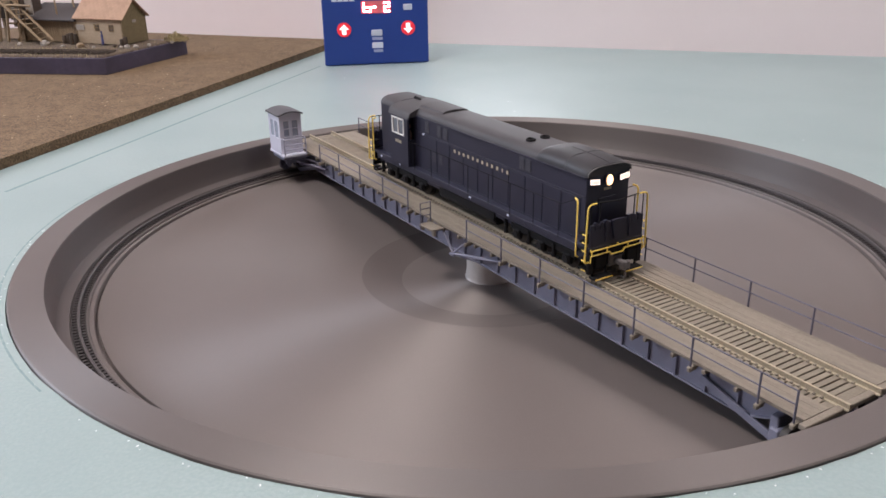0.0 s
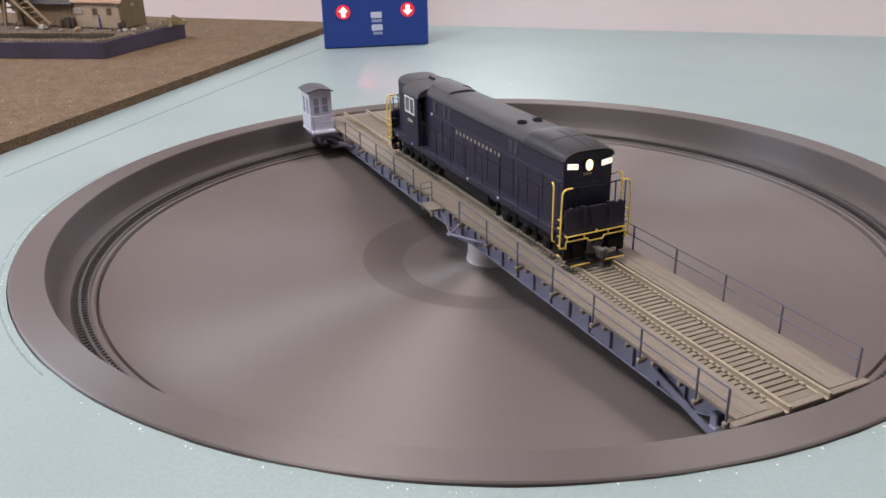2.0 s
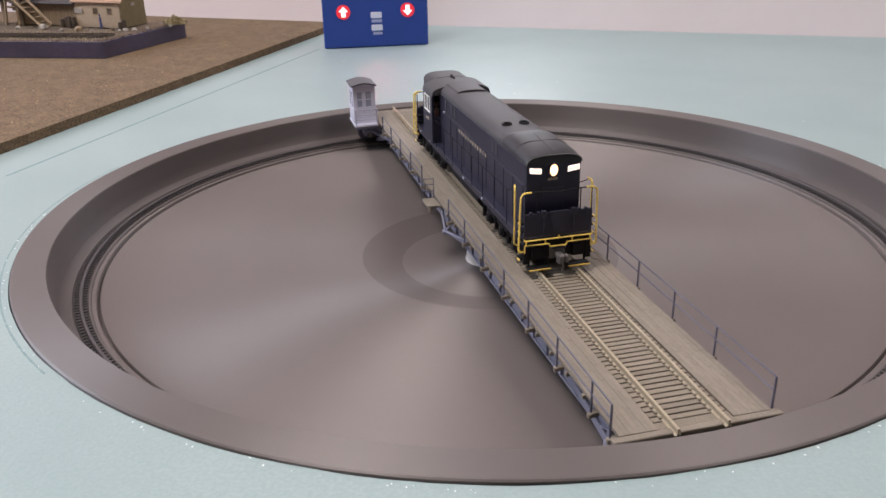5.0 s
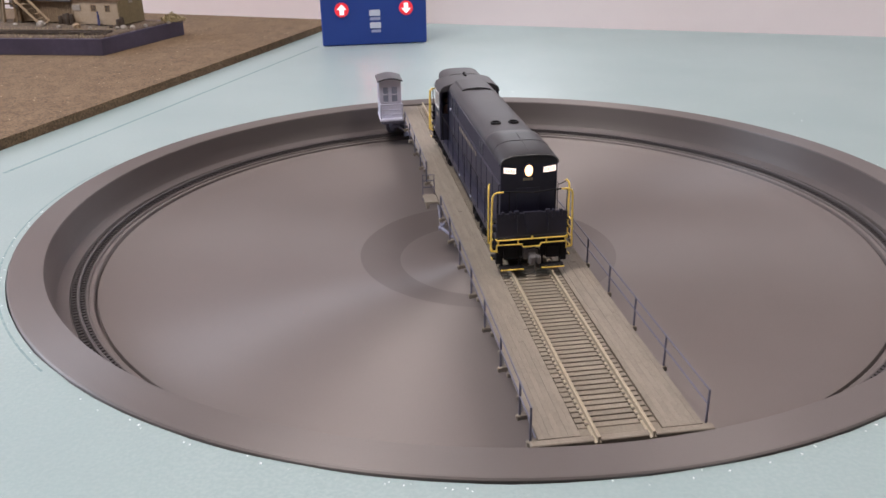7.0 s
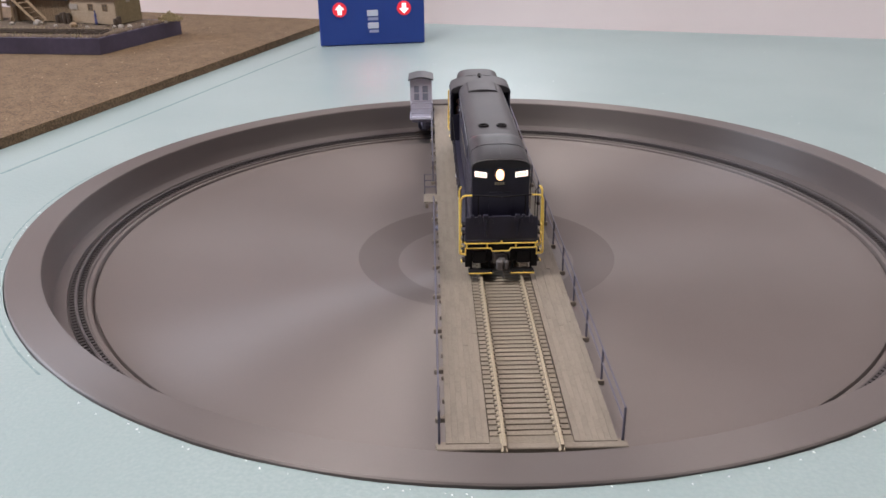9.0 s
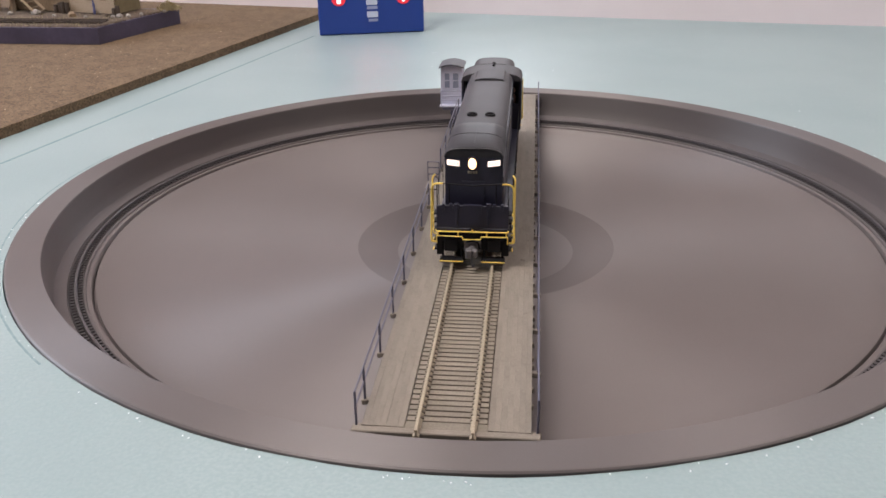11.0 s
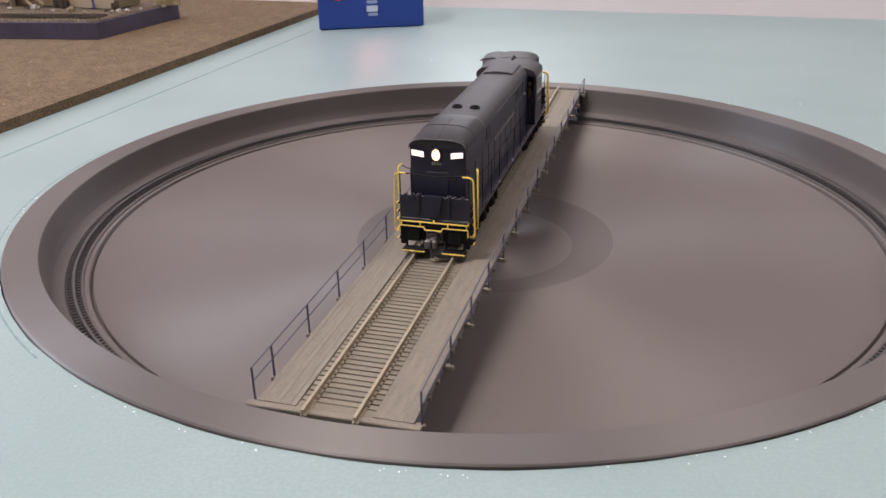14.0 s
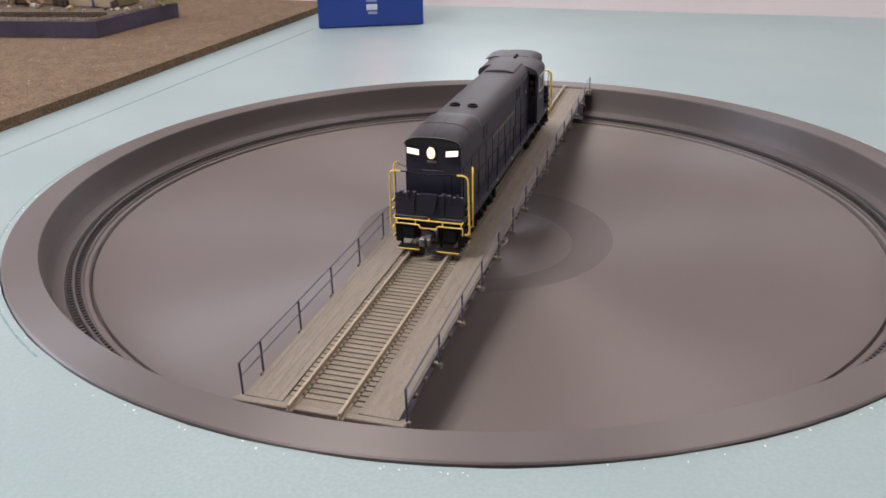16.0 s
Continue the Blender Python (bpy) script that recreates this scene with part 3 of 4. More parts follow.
for x0, x1 in ((CX0 + 2.4, CX0 + 7.1), (CX0 + 8.7, CX1 - 2.4)):
    for lo, hi in (((x0, 10), (x0 + 0.5, 22)), ((x1 - 0.5, 10), (x1, 22)), ((x0, 21.5), (x1, 22)), ((x0, 10), (x1, 10.5)), ((x0, 15.8), (x1, 16.3))):
        box(sash, (lo[0], CY0 - 0.15, lo[1]), (hi[0], CY0 + 0.4, hi[1]))
part("window_sash", sash, M_CABIN, cab_part)
for x0, x1 in ((CX0 + 2.4, CX0 + 7.1), (CX0 + 8.7, CX1 - 2.4)):
    part("pane", B((x0, CY0 + 0.42, 10), (x1, CY0 + 0.62, 22)), M_CABIN_GLASS_REFLECTION, cab_part)
for y0, y1 in side_holes:
    part("pane", B((CX0 + 0.3, y0, 9.5), (CX0 + 0.5, y1, 21.2)), M_CABIN_GLASS_REFLECTION, cab_part)
porch = bmesh.new()
for z in (9.6, 5.6, 2.2):
    rod(porch, (CX0 + 0.6, 184.2, z), (CX1, 184.2, z), 0.4)
for x in (CX0 + 0.6, CX1):
    rod(porch, (x, 184.2, -1.5), (x, 184.2, 9.8), 0.45)
    rod(porch, (x, 184.2, 9.6), (x, CY0, 9.6), 0.4)
part("porch_rail", porch, M_CABIN_TRIM, cab_part, smooth=True)
under = bmesh.new()
box(under, (CX0 + 1, 189, -6.2), (CX1 + 8, 209, -2.8), 0.4)
box(under, (CX0 + 8.3, 200.5, -14.5), (CX0 + 10.9, 203, -6.2), 0.3)
box(under, (CX1 + 2.3, 200.5, -14.5), (CX1 + 4.9, 203, -6.2), 0.3)
box(under, (CX0 + 7.5, 201, -12.4), (CX1 + 5, 203.2, -9.6), 0.3)
rod(under, (CX1 - 1, 200, -11.5), (-21.5, 166, -10.5), 0.9)
rod(under, (CX1 - 1, 198, -7.0), (-21.5, 176, -8.5), 0.8)
part("cabin_truck", under, M_GIRDER, cab_part, "blue-grey truck frame under the cabin", smooth=True)
for x in (CX0 + 9.6, CX1 + 3.6):
    cw = bmesh.new()
    lathe(cw, [(0.01, -1.2), (1.6, -1.2), (1.7, -0.7), (3.4, -0.5), (3.6, -1.0), (4.5, -1.0), (4.6, -0.7), (4.6, 1.0), (0.01, 1.0)], 24)
    y = math.sqrt(211.9 ** 2 - x * x)
    bmesh.ops.transform(cw, matrix=pose(x / 1000, y / 1000, -0.0136, -90, 0, math.degrees(math.atan2(-x, y))), verts=cw.verts[:])
    bmesh.ops.recalc_face_normals(cw, faces=cw.faces[:])
    part("cabin_wheel", cw, M_HANDRAIL, cab_part, "dark blue-grey wheel with a round hub", smooth=True)

# ---- the locomotive ----
loco = thing("diesel_locomotive", "black-green model diesel road switcher with yellow handrails", "locomotive")


def arch(w, eave, top, n=10, low=None):
    """A hood section: upright sides, rounded shoulders and a low arch."""
    pts = []
    for k in range(n + 1):
        a = math.pi * k / n
        c, s = math.cos(a), math.sin(a)
        pts.append((w * math.copysign(abs(c) ** 0.62, c), eave + (top - eave) * s ** 0.8))
    return pts if low is None else [(w, low)] + pts + [(-w, low)]


# frame and walkways
fr = bmesh.new()
box(fr, (-13.0, -96, 9.5), (13.0, 104, 15.6), 0.3)
box(fr, (-16.4, -90.5, 13.6), (16.4, 98.5, 17.2), 0.25)
box(fr, (-15.8, -98.6, 15.8), (15.8, -90, 17.4), 0.2)
box(fr, (-15.8, 98, 15.8), (15.8, 106.6, 17.4), 0.2)
part("frame", fr, M_LOCO, loco, "dark frame sill with walkways")

# long hood
W = 12.4
part("long_hood", prism(bmesh.new(), arch(W, 47.2, 47.6, 10, 17.0), -91.0, 58.0, bev=0.25), M_LOCO, loco, "dark hood side panels", smooth=True)
part("hood_roof", prism(bmesh.new(), arch(W, 46.8, 52.0, 16), -62.0, 58.0, bev=0.1), M_ROOF, loco, "matt dark arched hood roof", smooth=True)


def nose_roof():
    bm, rings, n = bmesh.new(), [], 16
    for y, w, eave, top in ((-91.4, W + 0.1, 47.2, 50.9), (-91.0, W + 0.3, 47.1, 51.6), (-88, W + 0.3, 47.0, 52.5), (-78, W + 0.3, 47, 53.3), (-66, W + 0.3, 47, 53.7), (-59.2, W + 0.3, 47, 53.5), (-55.8, W + 0.25, 47, 52.5), (-54.8, W, 46.7, 51.9)):
        rings.append([bm.verts.new((x / 1000, y / 1000, z / 1000)) for x, z in arch(w, eave, top, n)])
    for u, v in zip(rings, rings[1:]):
        for k in range(n):
            bm.faces.new((u[k], u[k + 1], v[k + 1], v[k]))
    bm.faces.new(rings[0])
    bm.faces.new(rings[-1][::-1])
    bmesh.ops.recalc_face_normals(bm, faces=bm.faces[:])
    return bm


nose = part("nose_roof", nose_roof(), M_NOSE, loco, "raised darker roof section", smooth=True)
seam = bmesh.new()
wire(seam, [(0, -90.5, 51.8), (0, -88, 52.55), (0, -78, 53.35), (0, -66, 53.75)], 0.16, 4)
for y, t in ((-76.0, 53.4),):
    wire(seam, [(x / 1.0, y, z + 0.05) for x, z in arch(W + 0.3, 47, t, 14)], 0.13, 4)
part("roof_seam", seam, M_ROOF, nose)
hatch = []
for k in range(11):
    u = -1 + k / 5
    hatch.append((u * 9.6, 51.4 + 1.7 * (1 - u * u) ** 0.7 if abs(u) < 1 else 50.0))
part("roof_hatch", prism(bmesh.new(), hatch, 33.0, 58.0, bev=0.3), M_ROOF, loco, "raised roof hatch ahead of the cab", smooth=True)
for sx in (-1, 1):
    st = bmesh.new()
    lathe(st, [(2.5, -2.5), (2.5, 1.6), (2.3, 1.9), (1.9, 1.9), (1.7, 1.5), (1.7, -0.6), (0.01, -0.6)], 24)
    bmesh.ops.transform(st, matrix=pose(sx * 0.0043, -0.0405, 0.0509), verts=st.verts[:])
    part("exhaust_stack", st, M_BLACK, loco, smooth=True)

# doors, louvres and latches along the hood
door = mesh_of(B((-0.22, -6.2, -9.5), (0.22, 6.2, 9.5), 0.18), M_LOCO, "hood_door")
for sx in (-1, 1):
    for k in range(10):
        piece("hood_door", door, M_LOCO, loco, pose(sx * 0.0125, -0.0815 + 0.01345 * k, 0.0278))
    strip = bmesh.new()
    box(strip, (sx * 12.3, -90, 37.7), (sx * 12.75, 57, 38.3), 0.1)
    box(strip, (sx * 12.3, -90, 46.4), (sx * 12.85, 57, 47.2), 0.1)
    part("hood_moulding", strip, M_LOCO, loco)
    for y0, z0 in ((30.5, 42.6), (24.0, 42.6), (-49.5, 42.6), (-44.5, 42.6), (36.0, 27), (29.0, 27), (43.5, 42.6)):
        lv = bmesh.new()
        for i in range(6):
            box(lv, (sx * 12.4, y0 - 1.8, z0 - 2.6 + i * 0.95), (sx * 12.9, y0 + 1.8, z0 - 2.1 + i * 0.95), 0, None)
        box(lv, (sx * 12.35, y0 - 2.2, z0 - 3.2), (sx * 12.6, y0 + 2.2, z0 + 3.4), 0.1)
        part("louvre", lv, M_LOUVRE, loco, "faint grey louvre panel")
    for y in (92.6, 69.3, -5.6, -39.2, -52.5, 30.0, -70.0):
        part("sill_lamp", B((sx * 16.2, y - 0.8, 15.0), (sx * 16.7, y + 0.8, 16.1), 0.15), M_BUTTON if y in (92.6, 69.3, -5.6, -39.2) else M_LOCO, loco)
    rod_bm = bmesh.new()
    rod(rod_bm, (sx * 12.4, 47.1, 38.0), (sx * 13.2, 47.1, 38.0), 0.7, 10)
    part("classification_lamp", rod_bm, M_BUTTON, loco)
    # name along the side as twelve small gilt bars
    for k in range(12):
        w = (0.85, 0.75, 0.85, 0.85, 0.75, 0.8, 0.85, 0.75, 0.85, 0.85, 0.4, 0.85)[k]
        y = 14.6 - 4.35 * k
        part("name_bar", B((sx * 12.72, y - w, 34.4), (sx * 12.82, y + w, 36.2)), M_GOLD, loco)

# cab and short hood
cab = bmesh.new()
for sx in (-1, 1):
    for lo, hi in (((57.0, 17.0), (78.5, 34.6)), ((57.0, 44.2), (78.5, 46.2)), ((57.0, 34.6), (61.2, 44.2)), ((75.2, 34.6), (78.5, 44.2))):
        box(cab, (sx * 16.8, lo[0], lo[1]), (sx * 17.6, hi[0], hi[1]), 0.08)
    for y in (57.0, 77.7):
        box(cab, (sx * 12.4, y, 17.0), (sx * 16.8, y + 0.8, 33.0 if y < 60 else 47))
        if y < 60:
            box(cab, (sx * 12.4, y, 33.0), (sx * 13.0, y + 0.8, 47))
            box(cab, (sx * 16.2, y, 33.0), (sx * 16.8, y + 0.8, 47))
box(cab, (-16.8, 57.8, 17.0), (16.8, 77.7, 26.0))
box(cab, (-12.4, 57.6, 26), (12.4, 58.4, 47))
cab_body = part("cab", cab, M_LOCO, loco, "dark cab with white-framed side windows")
roofp = [(17.9, 45.4), (17.5, 46.6)] + [(17.5 * math.cos(math.pi * k / 16), 46.6 + 5.0 * math.sin(math.pi * k / 16) ** 0.85) for k in range(1, 16)] + [(-17.5, 46.6), (-17.9, 45.4)]
part("cab_roof", prism(bmesh.new(), roofp + [(-17.0, 45.4), (-16.6, 46.2), (16.6, 46.2), (17.0, 45.4)], 55.5, 79.0, bev=0.2), M_ROOF, cab_body, "matt dark curved cab roof", smooth=True)
for sx in (-1, 1):
    wf = bmesh.new()
    for lo, hi in (((61.0, 34.4), (62.1, 44.4)), ((74.3, 34.4), (75.4, 44.4)), ((61.0, 43.5), (75.4, 44.4)), ((61.0, 34.4), (75.4, 35.2)), ((67.6, 34.4), (68.4, 44.4))):
        box(wf, (sx * 17.2, lo[0], lo[1]), (sx * 17.9, hi[0], hi[1]), 0.1)
    part("window_frame", wf, M_WHITE, cab_body, "white side window frame")
    part("pane", B((sx * 17.0, 62.0, 35.0), (sx * 17.2, 74.4, 43.6)), M_GLASS, cab_body)
    for k in range(4):
        part("number_bar", B((sx * 17.62, 64.6 + k * 1.9, 29.5), (sx * 17.72, 66.0 + k * 1.9, 31.3)), M_GOLD, cab_body)
    hd = bmesh.new()
    wire(hd, [(sx * 16.6, 55.5, 20), (sx * 16.6, 55.5, 33)], 0.25)
    part("grab_iron", hd, M_BLACK, cab_body)
part("short_hood", prism(bmesh.new(), arch(W, 47.2, 47.6, 10, 17.0), 78.0, 98.2, bev=0.3), M_LOCO, loco, "dark short hood behind the cab", smooth=True)
part("short_hood_roof", prism(bmesh.new(), arch(W + 0.1, 46.8, 51.7, 16), 78.6, 98.5, bev=0.5), M_ROOF, loco, smooth=True)
hornb = bmesh.new()
rod(hornb, (0.4, 72, 51.9), (0.4, 78, 52.1), 0.6, 10, 1.1)
part("horn", hornb, M_BLACK, loco)

# ends: drop plates, number boards, headlight, pilots, couplers
for e, yb in ((-1, -98.4), (1, 106.4)):
    f = -e
    plate = bmesh.new()
    box(plate, (-15.6, yb, 15.8), (15.6, yb + f * 1.0, 27.8), 0.25)
    for x in (-12.6, -9.4, 9.4, 12.6):
        box(plate, (x - 0.65, yb - f * 0.35, 25.2), (x + 0.65, yb + f * 1.2, 28.6), 0.12)
    chute = [(-3.9, 28.4), (3.9, 28.4), (3.6, 25.0), (2.2, 19.4), (-2.2, 19.4), (-3.6, 25.0)]
    prism(plate, chute, yb - f * 1.1, yb + f * 0.2)
    for x in (-6.8, 6.8):
        rod(plate, (x, yb - f * 0.3, 19), (x, yb - f * 0.3, 27), 0.4)
        box(plate, (x - 1.0, yb - f * 0.5, 25.8), (x + 1.0, yb + f * 1.2, 28.8), 0.15)
    part("end_plate", plate, M_LOCO, loco, "dark end plate with hinged brackets")
    pil = bmesh.new()
    box(pil, (-15.0, yb + f * 0.4, 7.0), (15.0, yb + f * 2.2, 16.0), 0.3)
    for x in (-9.4, 9.4):
        box(pil, (x - 3.0, yb - f * 0.9, 6.6), (x + 3.0, yb + f * 1.0, 12.6), 0.4)
    for x in (-14.2, 14.2):
        box(pil, (x - 1.5, yb - f * 0.2, 4.6), (x + 1.5, yb + f * 1.8, 13), 0.3)
    part("pilot", pil, M_BLACK, loco, "black pilot under the end platform")
    for sx in (-1, 1):
        fb = part("footboard", B((sx * 3.9, yb - f * 3.0, 2.4), (sx * 14.2, yb + f * 1.4, 3.6), 0.2), M_BLACK, loco)
        part("footboard_edge", B((sx * 3.9, yb - f * 3.4, 2.65), (sx * 14.2, yb - f * 2.95, 3.2), 0.1), M_YELLOW, fb, "yellow footboard edge")
        br = bmesh.new()
        for x in (5.0, 13.0):
            rod(br, (sx * x, yb + f * 0.8, 3.2), (sx * x, yb + f * 0.8, 8.5), 0.5)
        part("footboard_bracket", br, M_BLACK, fb)
    cp = bmesh.new()
    box(cp, (-3.8, yb - f * 0.6, 6.2), (3.8, yb + f * 2, 12.2), 0.5)
    box(cp, (-1.5, yb - f * 6.0, 7.2), (1.5, yb + f * 1, 9.8), 0.5)
    box(cp, (-2.6, yb - f * 8.0, 6.4), (0.2, yb - f * 4.8, 10.6), 0.6)
    box(cp, (0.6, yb - f * 7.6, 6.6), (2.6, yb - f * 5.2, 10.4), 0.6)
    coupler = part("coupler", cp, M_STEEL, loco, "worn grey metal knuckle coupler")
    tp = bmesh.new()
    wire(tp, [(0, yb - f * 6.4, 6.6), (0.2, yb - f * 6.6, 3.4), (0.6, yb - f * 6.0, 1.8), (1.0, yb - f * 3.0, 1.6)], 0.35)
    part("trip_pin", tp, M_STEEL, coupler)
    ah = bmesh.new()
    wire(ah, [(-2.6, yb - f * 1.2, 11.6), (0.5, yb - f * 2.6, 12.6), (2.6, yb - f * 2.4, 11.6), (3.2, yb - f * 1.8, 8.6)], 0.45)
    part("air_hose", ah, M_BLACK, coupler, smooth=True)
    # yellow cut lever and step rails
    lv = bmesh.new()
    wire(lv, [(-15.6, yb - f * 0.9, 10.6), (-15.6, yb - f * 1.1, 14.0), (-4.6, yb - f * 1.1, 13.9), (-4.0, yb - f * 1.3, 12.6), (3.2, yb - f * 1.3, 12.6), (4.0, yb - f * 1.1, 13.9), (15.2, yb - f * 1.1, 14.0), (15.2, yb - f * 0.9, 10.6)], 0.36)
    wire(lv, [(-15.9, yb - f * 0.9, 16.9), (-15.6, yb - f * 1.0, 16.1), (15.2, yb - f * 1.0, 16.1), (15.5, yb - f * 0.9, 16.9)], 0.40)
    for x in (-15.0, -6.2, 6.2, 14.6):
        rod(lv, (x, yb - f * 1.0, 14.0), (x, yb - f * 1.0, 16.2), 0.32)
    rod(lv, (0, yb - f * 1.0, 16.0), (0, yb - f * 1.0, 17.2), 0.45)
    part("cut_lever", lv, M_YELLOW, loco, "yellow cut lever across the pilot", smooth=True)
    for sx in (-1, 1):
        y1, y2 = yb + f * 0.2, yb + f * 6.6
        gr = bmesh.new()
        p = [(sx * 12.6, y1, 37.6)] + bend((sx * 12.6, y1, 37.6), (sx * 17.4, y1, 37.6), (sx * 17.9, y1, 12), 2.8) + [(sx * 18.0, y1, 12.6)] + bend((sx * 18.0, y1, 14), (sx * 18.0, y1, 10.8), (sx * 15.8, y1, 10.8), 1.0) + [(sx * 15.8, y1, 10.8)]
        wire(gr, p, 0.42, 8)
        part("step_handrail", gr, M_YELLOW, loco, "yellow curved step handrail", smooth=True)
        gr = bmesh.new()
        p = [(sx * 17.0, y2 + f * 2.6, 38.4)] + bend((sx * 17.0, y2 + f * 2.6, 38.4), (sx * 17.8, y2, 38.2), (sx * 17.8, y2, 12), 1.6) + [(sx * 17.8, y2, 12.4), (sx * 16.4, y2, 11.6)]
        wire(gr, p, 0.42, 8)
        part("step_handrail", gr, M_YELLOW, loco, "yellow curved step handrail", smooth=True)
        for z in (6.8, 11.3, 15.8, 19.6, 23.4):
            step = part("step", B((sx * 13.0, yb + f * 1.4, z - 0.5), (sx * 16.9, yb + f * 6.0, z + 0.2), 0.1), M_BLACK, loco)
            part("step_edge", B((sx * 16.9, yb + f * 0.6, z - 0.3), (sx * 17.5, yb + f * 3.4, z + 0.25), 0.12), M_YELLOW, step, "yellow step edge")
        # black end railing
        er = bmesh.new()
        wire(er, [(sx * 15.2, yb + f * 0.6, 17), (sx * 15.2, yb + f * 0.6, 37.4), (sx * 10.0, yb + f * 0.6, 37.4), (sx * 0.4, yb + f * 0.6, 36.6)], 0.3)
        rod(er, (sx * 10.0, yb + f * 0.6, 20), (sx * 10.0, yb + f * 0.6, 37.4), 0.28)
        part("end_railing", er, M_BLACK, loco, smooth=True)

# side handrails with stanchions
for sx in (-1, 1):
    hr = bmesh.new()
    wire(hr, [(sx * 16.8, -89, 37.6), (sx * 16.8, -80, 33.2), (sx * 16.8, -40, 32.6), (sx * 16.8, 10, 32.4), (sx * 16.6, 54.5, 32.2)], 0.17)
    side = part("side_handrail", hr, M_BLACK, loco, smooth=True)
    stm = bmesh.new()
    rod(stm, (0, 0, 16.5), (0, 0, 32.6), 0.18, 6)
    me = mesh_of(stm, M_BLACK, "stanchion")
    for k in range(8):
        piece("stanchion", me, M_BLACK, side, pose(sx * 0.0167, -0.078 + k * 0.0185, 0))

# nose: headlight and number boards
hl = bmesh.new()
rod(hl, (0, -90.8, 0), (0, -92.4, 0), 2.9, 24)
bmesh.ops.transform(hl, matrix=pose(-0.0005, 0, 0.0446) @ Matrix.Diagonal((0.82, 1, 1.05, 1)), verts=hl.verts[:])
casing = part("headlight_casing", hl, M_LOCO, loco, smooth=True)
lens = rod(bmesh.new(), (0, -92.3, 0), (0, -92.9, 0), 2.4, 24, 2.0)
bmesh.ops.transform(lens, matrix=pose(-0.0005, 0, 0.0446) @ Matrix.Diagonal((0.76, 1, 1.08, 1)), verts=lens.verts[:])
part("headlight_lens", lens, M_LAMP, casing, "warm glowing headlight")
for k in range(4):
    part("number_bar", B((-2.6 + k * 1.1, -91.5, 39.9), (-1.8 + k * 1.1, -91.1, 41.0)), M_GOLD, loco)
for sx in (-1, 1):
    pts = [(sx * 6.1, 43.3), (sx * 11.3, 44.0), (sx * 11.3, 46.3), (sx * 6.1, 45.6)]
    nb = part("number_board", prism(bmesh.new(), [(x * 1.0 + (0.35 if x > 0 else -0.35) * (1 if abs(x) > 8 else -1), z + (0.35 if z > 45 else -0.35)) for x, z in pts], -92.0, -90.8), M_LOCO, loco)
    part("lit_glass", prism(bmesh.new(), pts, -92.25, -91.9), M_BOARD, nb, "glowing number board glass")
    for k in range(4):
        x, z = sx * (6.95 + 1.12 * k), 44.55 + 0.15 * k
        part("number_bar", B((x - 0.28, -92.36, z - 0.62), (x + 0.28, -92.2, z + 0.62)), M_LABEL_DARK, nb)
brow = bmesh.new()
wire(brow, [(x, -91.7, z + 0.1) for x, z in arch(W + 0.2, 47.1, 51.2, 14)], 0.28, 6)
part("nose_brow", brow, M_BROW, loco, "pale edge over the nose", smooth=True)
part("nose_door", B((-5.2, -91.35, 19), (4.6, -90.9, 36.5), 0.08), M_LOCO, loco)

# trucks, wheels and tank
for yc in (-62.0, 68.0):
    tk = bmesh.new()
    for sx in (-1, 1):
        box(tk, (sx * 11.6, yc - 24.5, 7.6), (sx * 13.4, yc + 24.5, 11.4), 0.5)
        for k in (-1, 0, 1):
            box(tk, (sx * 11.6, yc + k * 19 - 2.6, 3.8), (sx * 14.2, yc + k * 19 + 2.6, 9.0), 0.6)
            rod(tk, (sx * 12.6, yc + k * 19, 6.4), (sx * 14.9, yc + k * 19, 6.4), 1.9, 14)
            rod(tk, (sx * 13.2, yc + k * 19 + 9.5, 4.0), (sx * 13.2, yc + k * 19 + 9.5, 11), 1.1, 8)
        box(tk, (sx * 11.9, yc - 13, 3.4), (sx * 13.0, yc + 13, 4.6), 0.3)
    box(tk, (-11.6, yc - 6, 6.5), (11.6, yc + 6, 9.6), 0.3)
    tob = part("truck", tk, M_BLACK, loco, "black three-axle truck with journal boxes")
    for k in (-1, 0, 1):
        ax = bmesh.new()
        rod(ax, (-11, yc + k * 19, 7.2), (11, yc + k * 19, 7.2), 1.0, 10)
        for sx in (-1, 1):
            rod(ax, (sx * 8.0, yc + k * 19, 7.2), (sx * 10.6, yc + k * 19, 7.2), 5.85, 28)
            rod(ax, (sx * 7.4, yc + k * 19, 7.2), (sx * 8.0, yc + k * 19, 7.2), 6.5, 28)
        part("wheelset", ax, M_WHEEL, tob, smooth=True)
part("fuel_tank", prism(bmesh.new(), [(-13.5, 12.5), (-13.8, 7.5), (-11.5, 4.6), (11.5, 4.6), (13.8, 7.5), (13.5, 12.5)], -24.0, 30.0, bev=0.6), M_BLACK, loco, "black fuel tank between the trucks")

# the driver: a plain moulded shape in the cab
drivers = []
for sx in (-1, 1):
    drv = bmesh.new()
    for c, r in (((sx * 12.6, 64.5, 33.2), (2.2, 1.8, 4.0)), ((sx * 12.8, 64.3, 39.2), (1.4, 1.4, 1.7)), ((sx * 12.4, 63.0, 30.0), (2.0, 3.0, 2.0))):
        bmesh.ops.create_icosphere(drv, subdivisions=2, radius=1, matrix=Matrix.Translation(Vector(c) / 1000) @ Matrix.Diagonal((*[v / 1000 for v in r], 1)))
    box(drv, (sx * 14.2, 62.6, 26.0), (sx * 10.6, 65.4, 30.5), 0.4)
    drivers.append(tagged(obj("figurine", drv, M_FIGURE_PALE, smooth=True), "small pale moulded figure sitting in the cab", "figurine", "figures in the cab"))

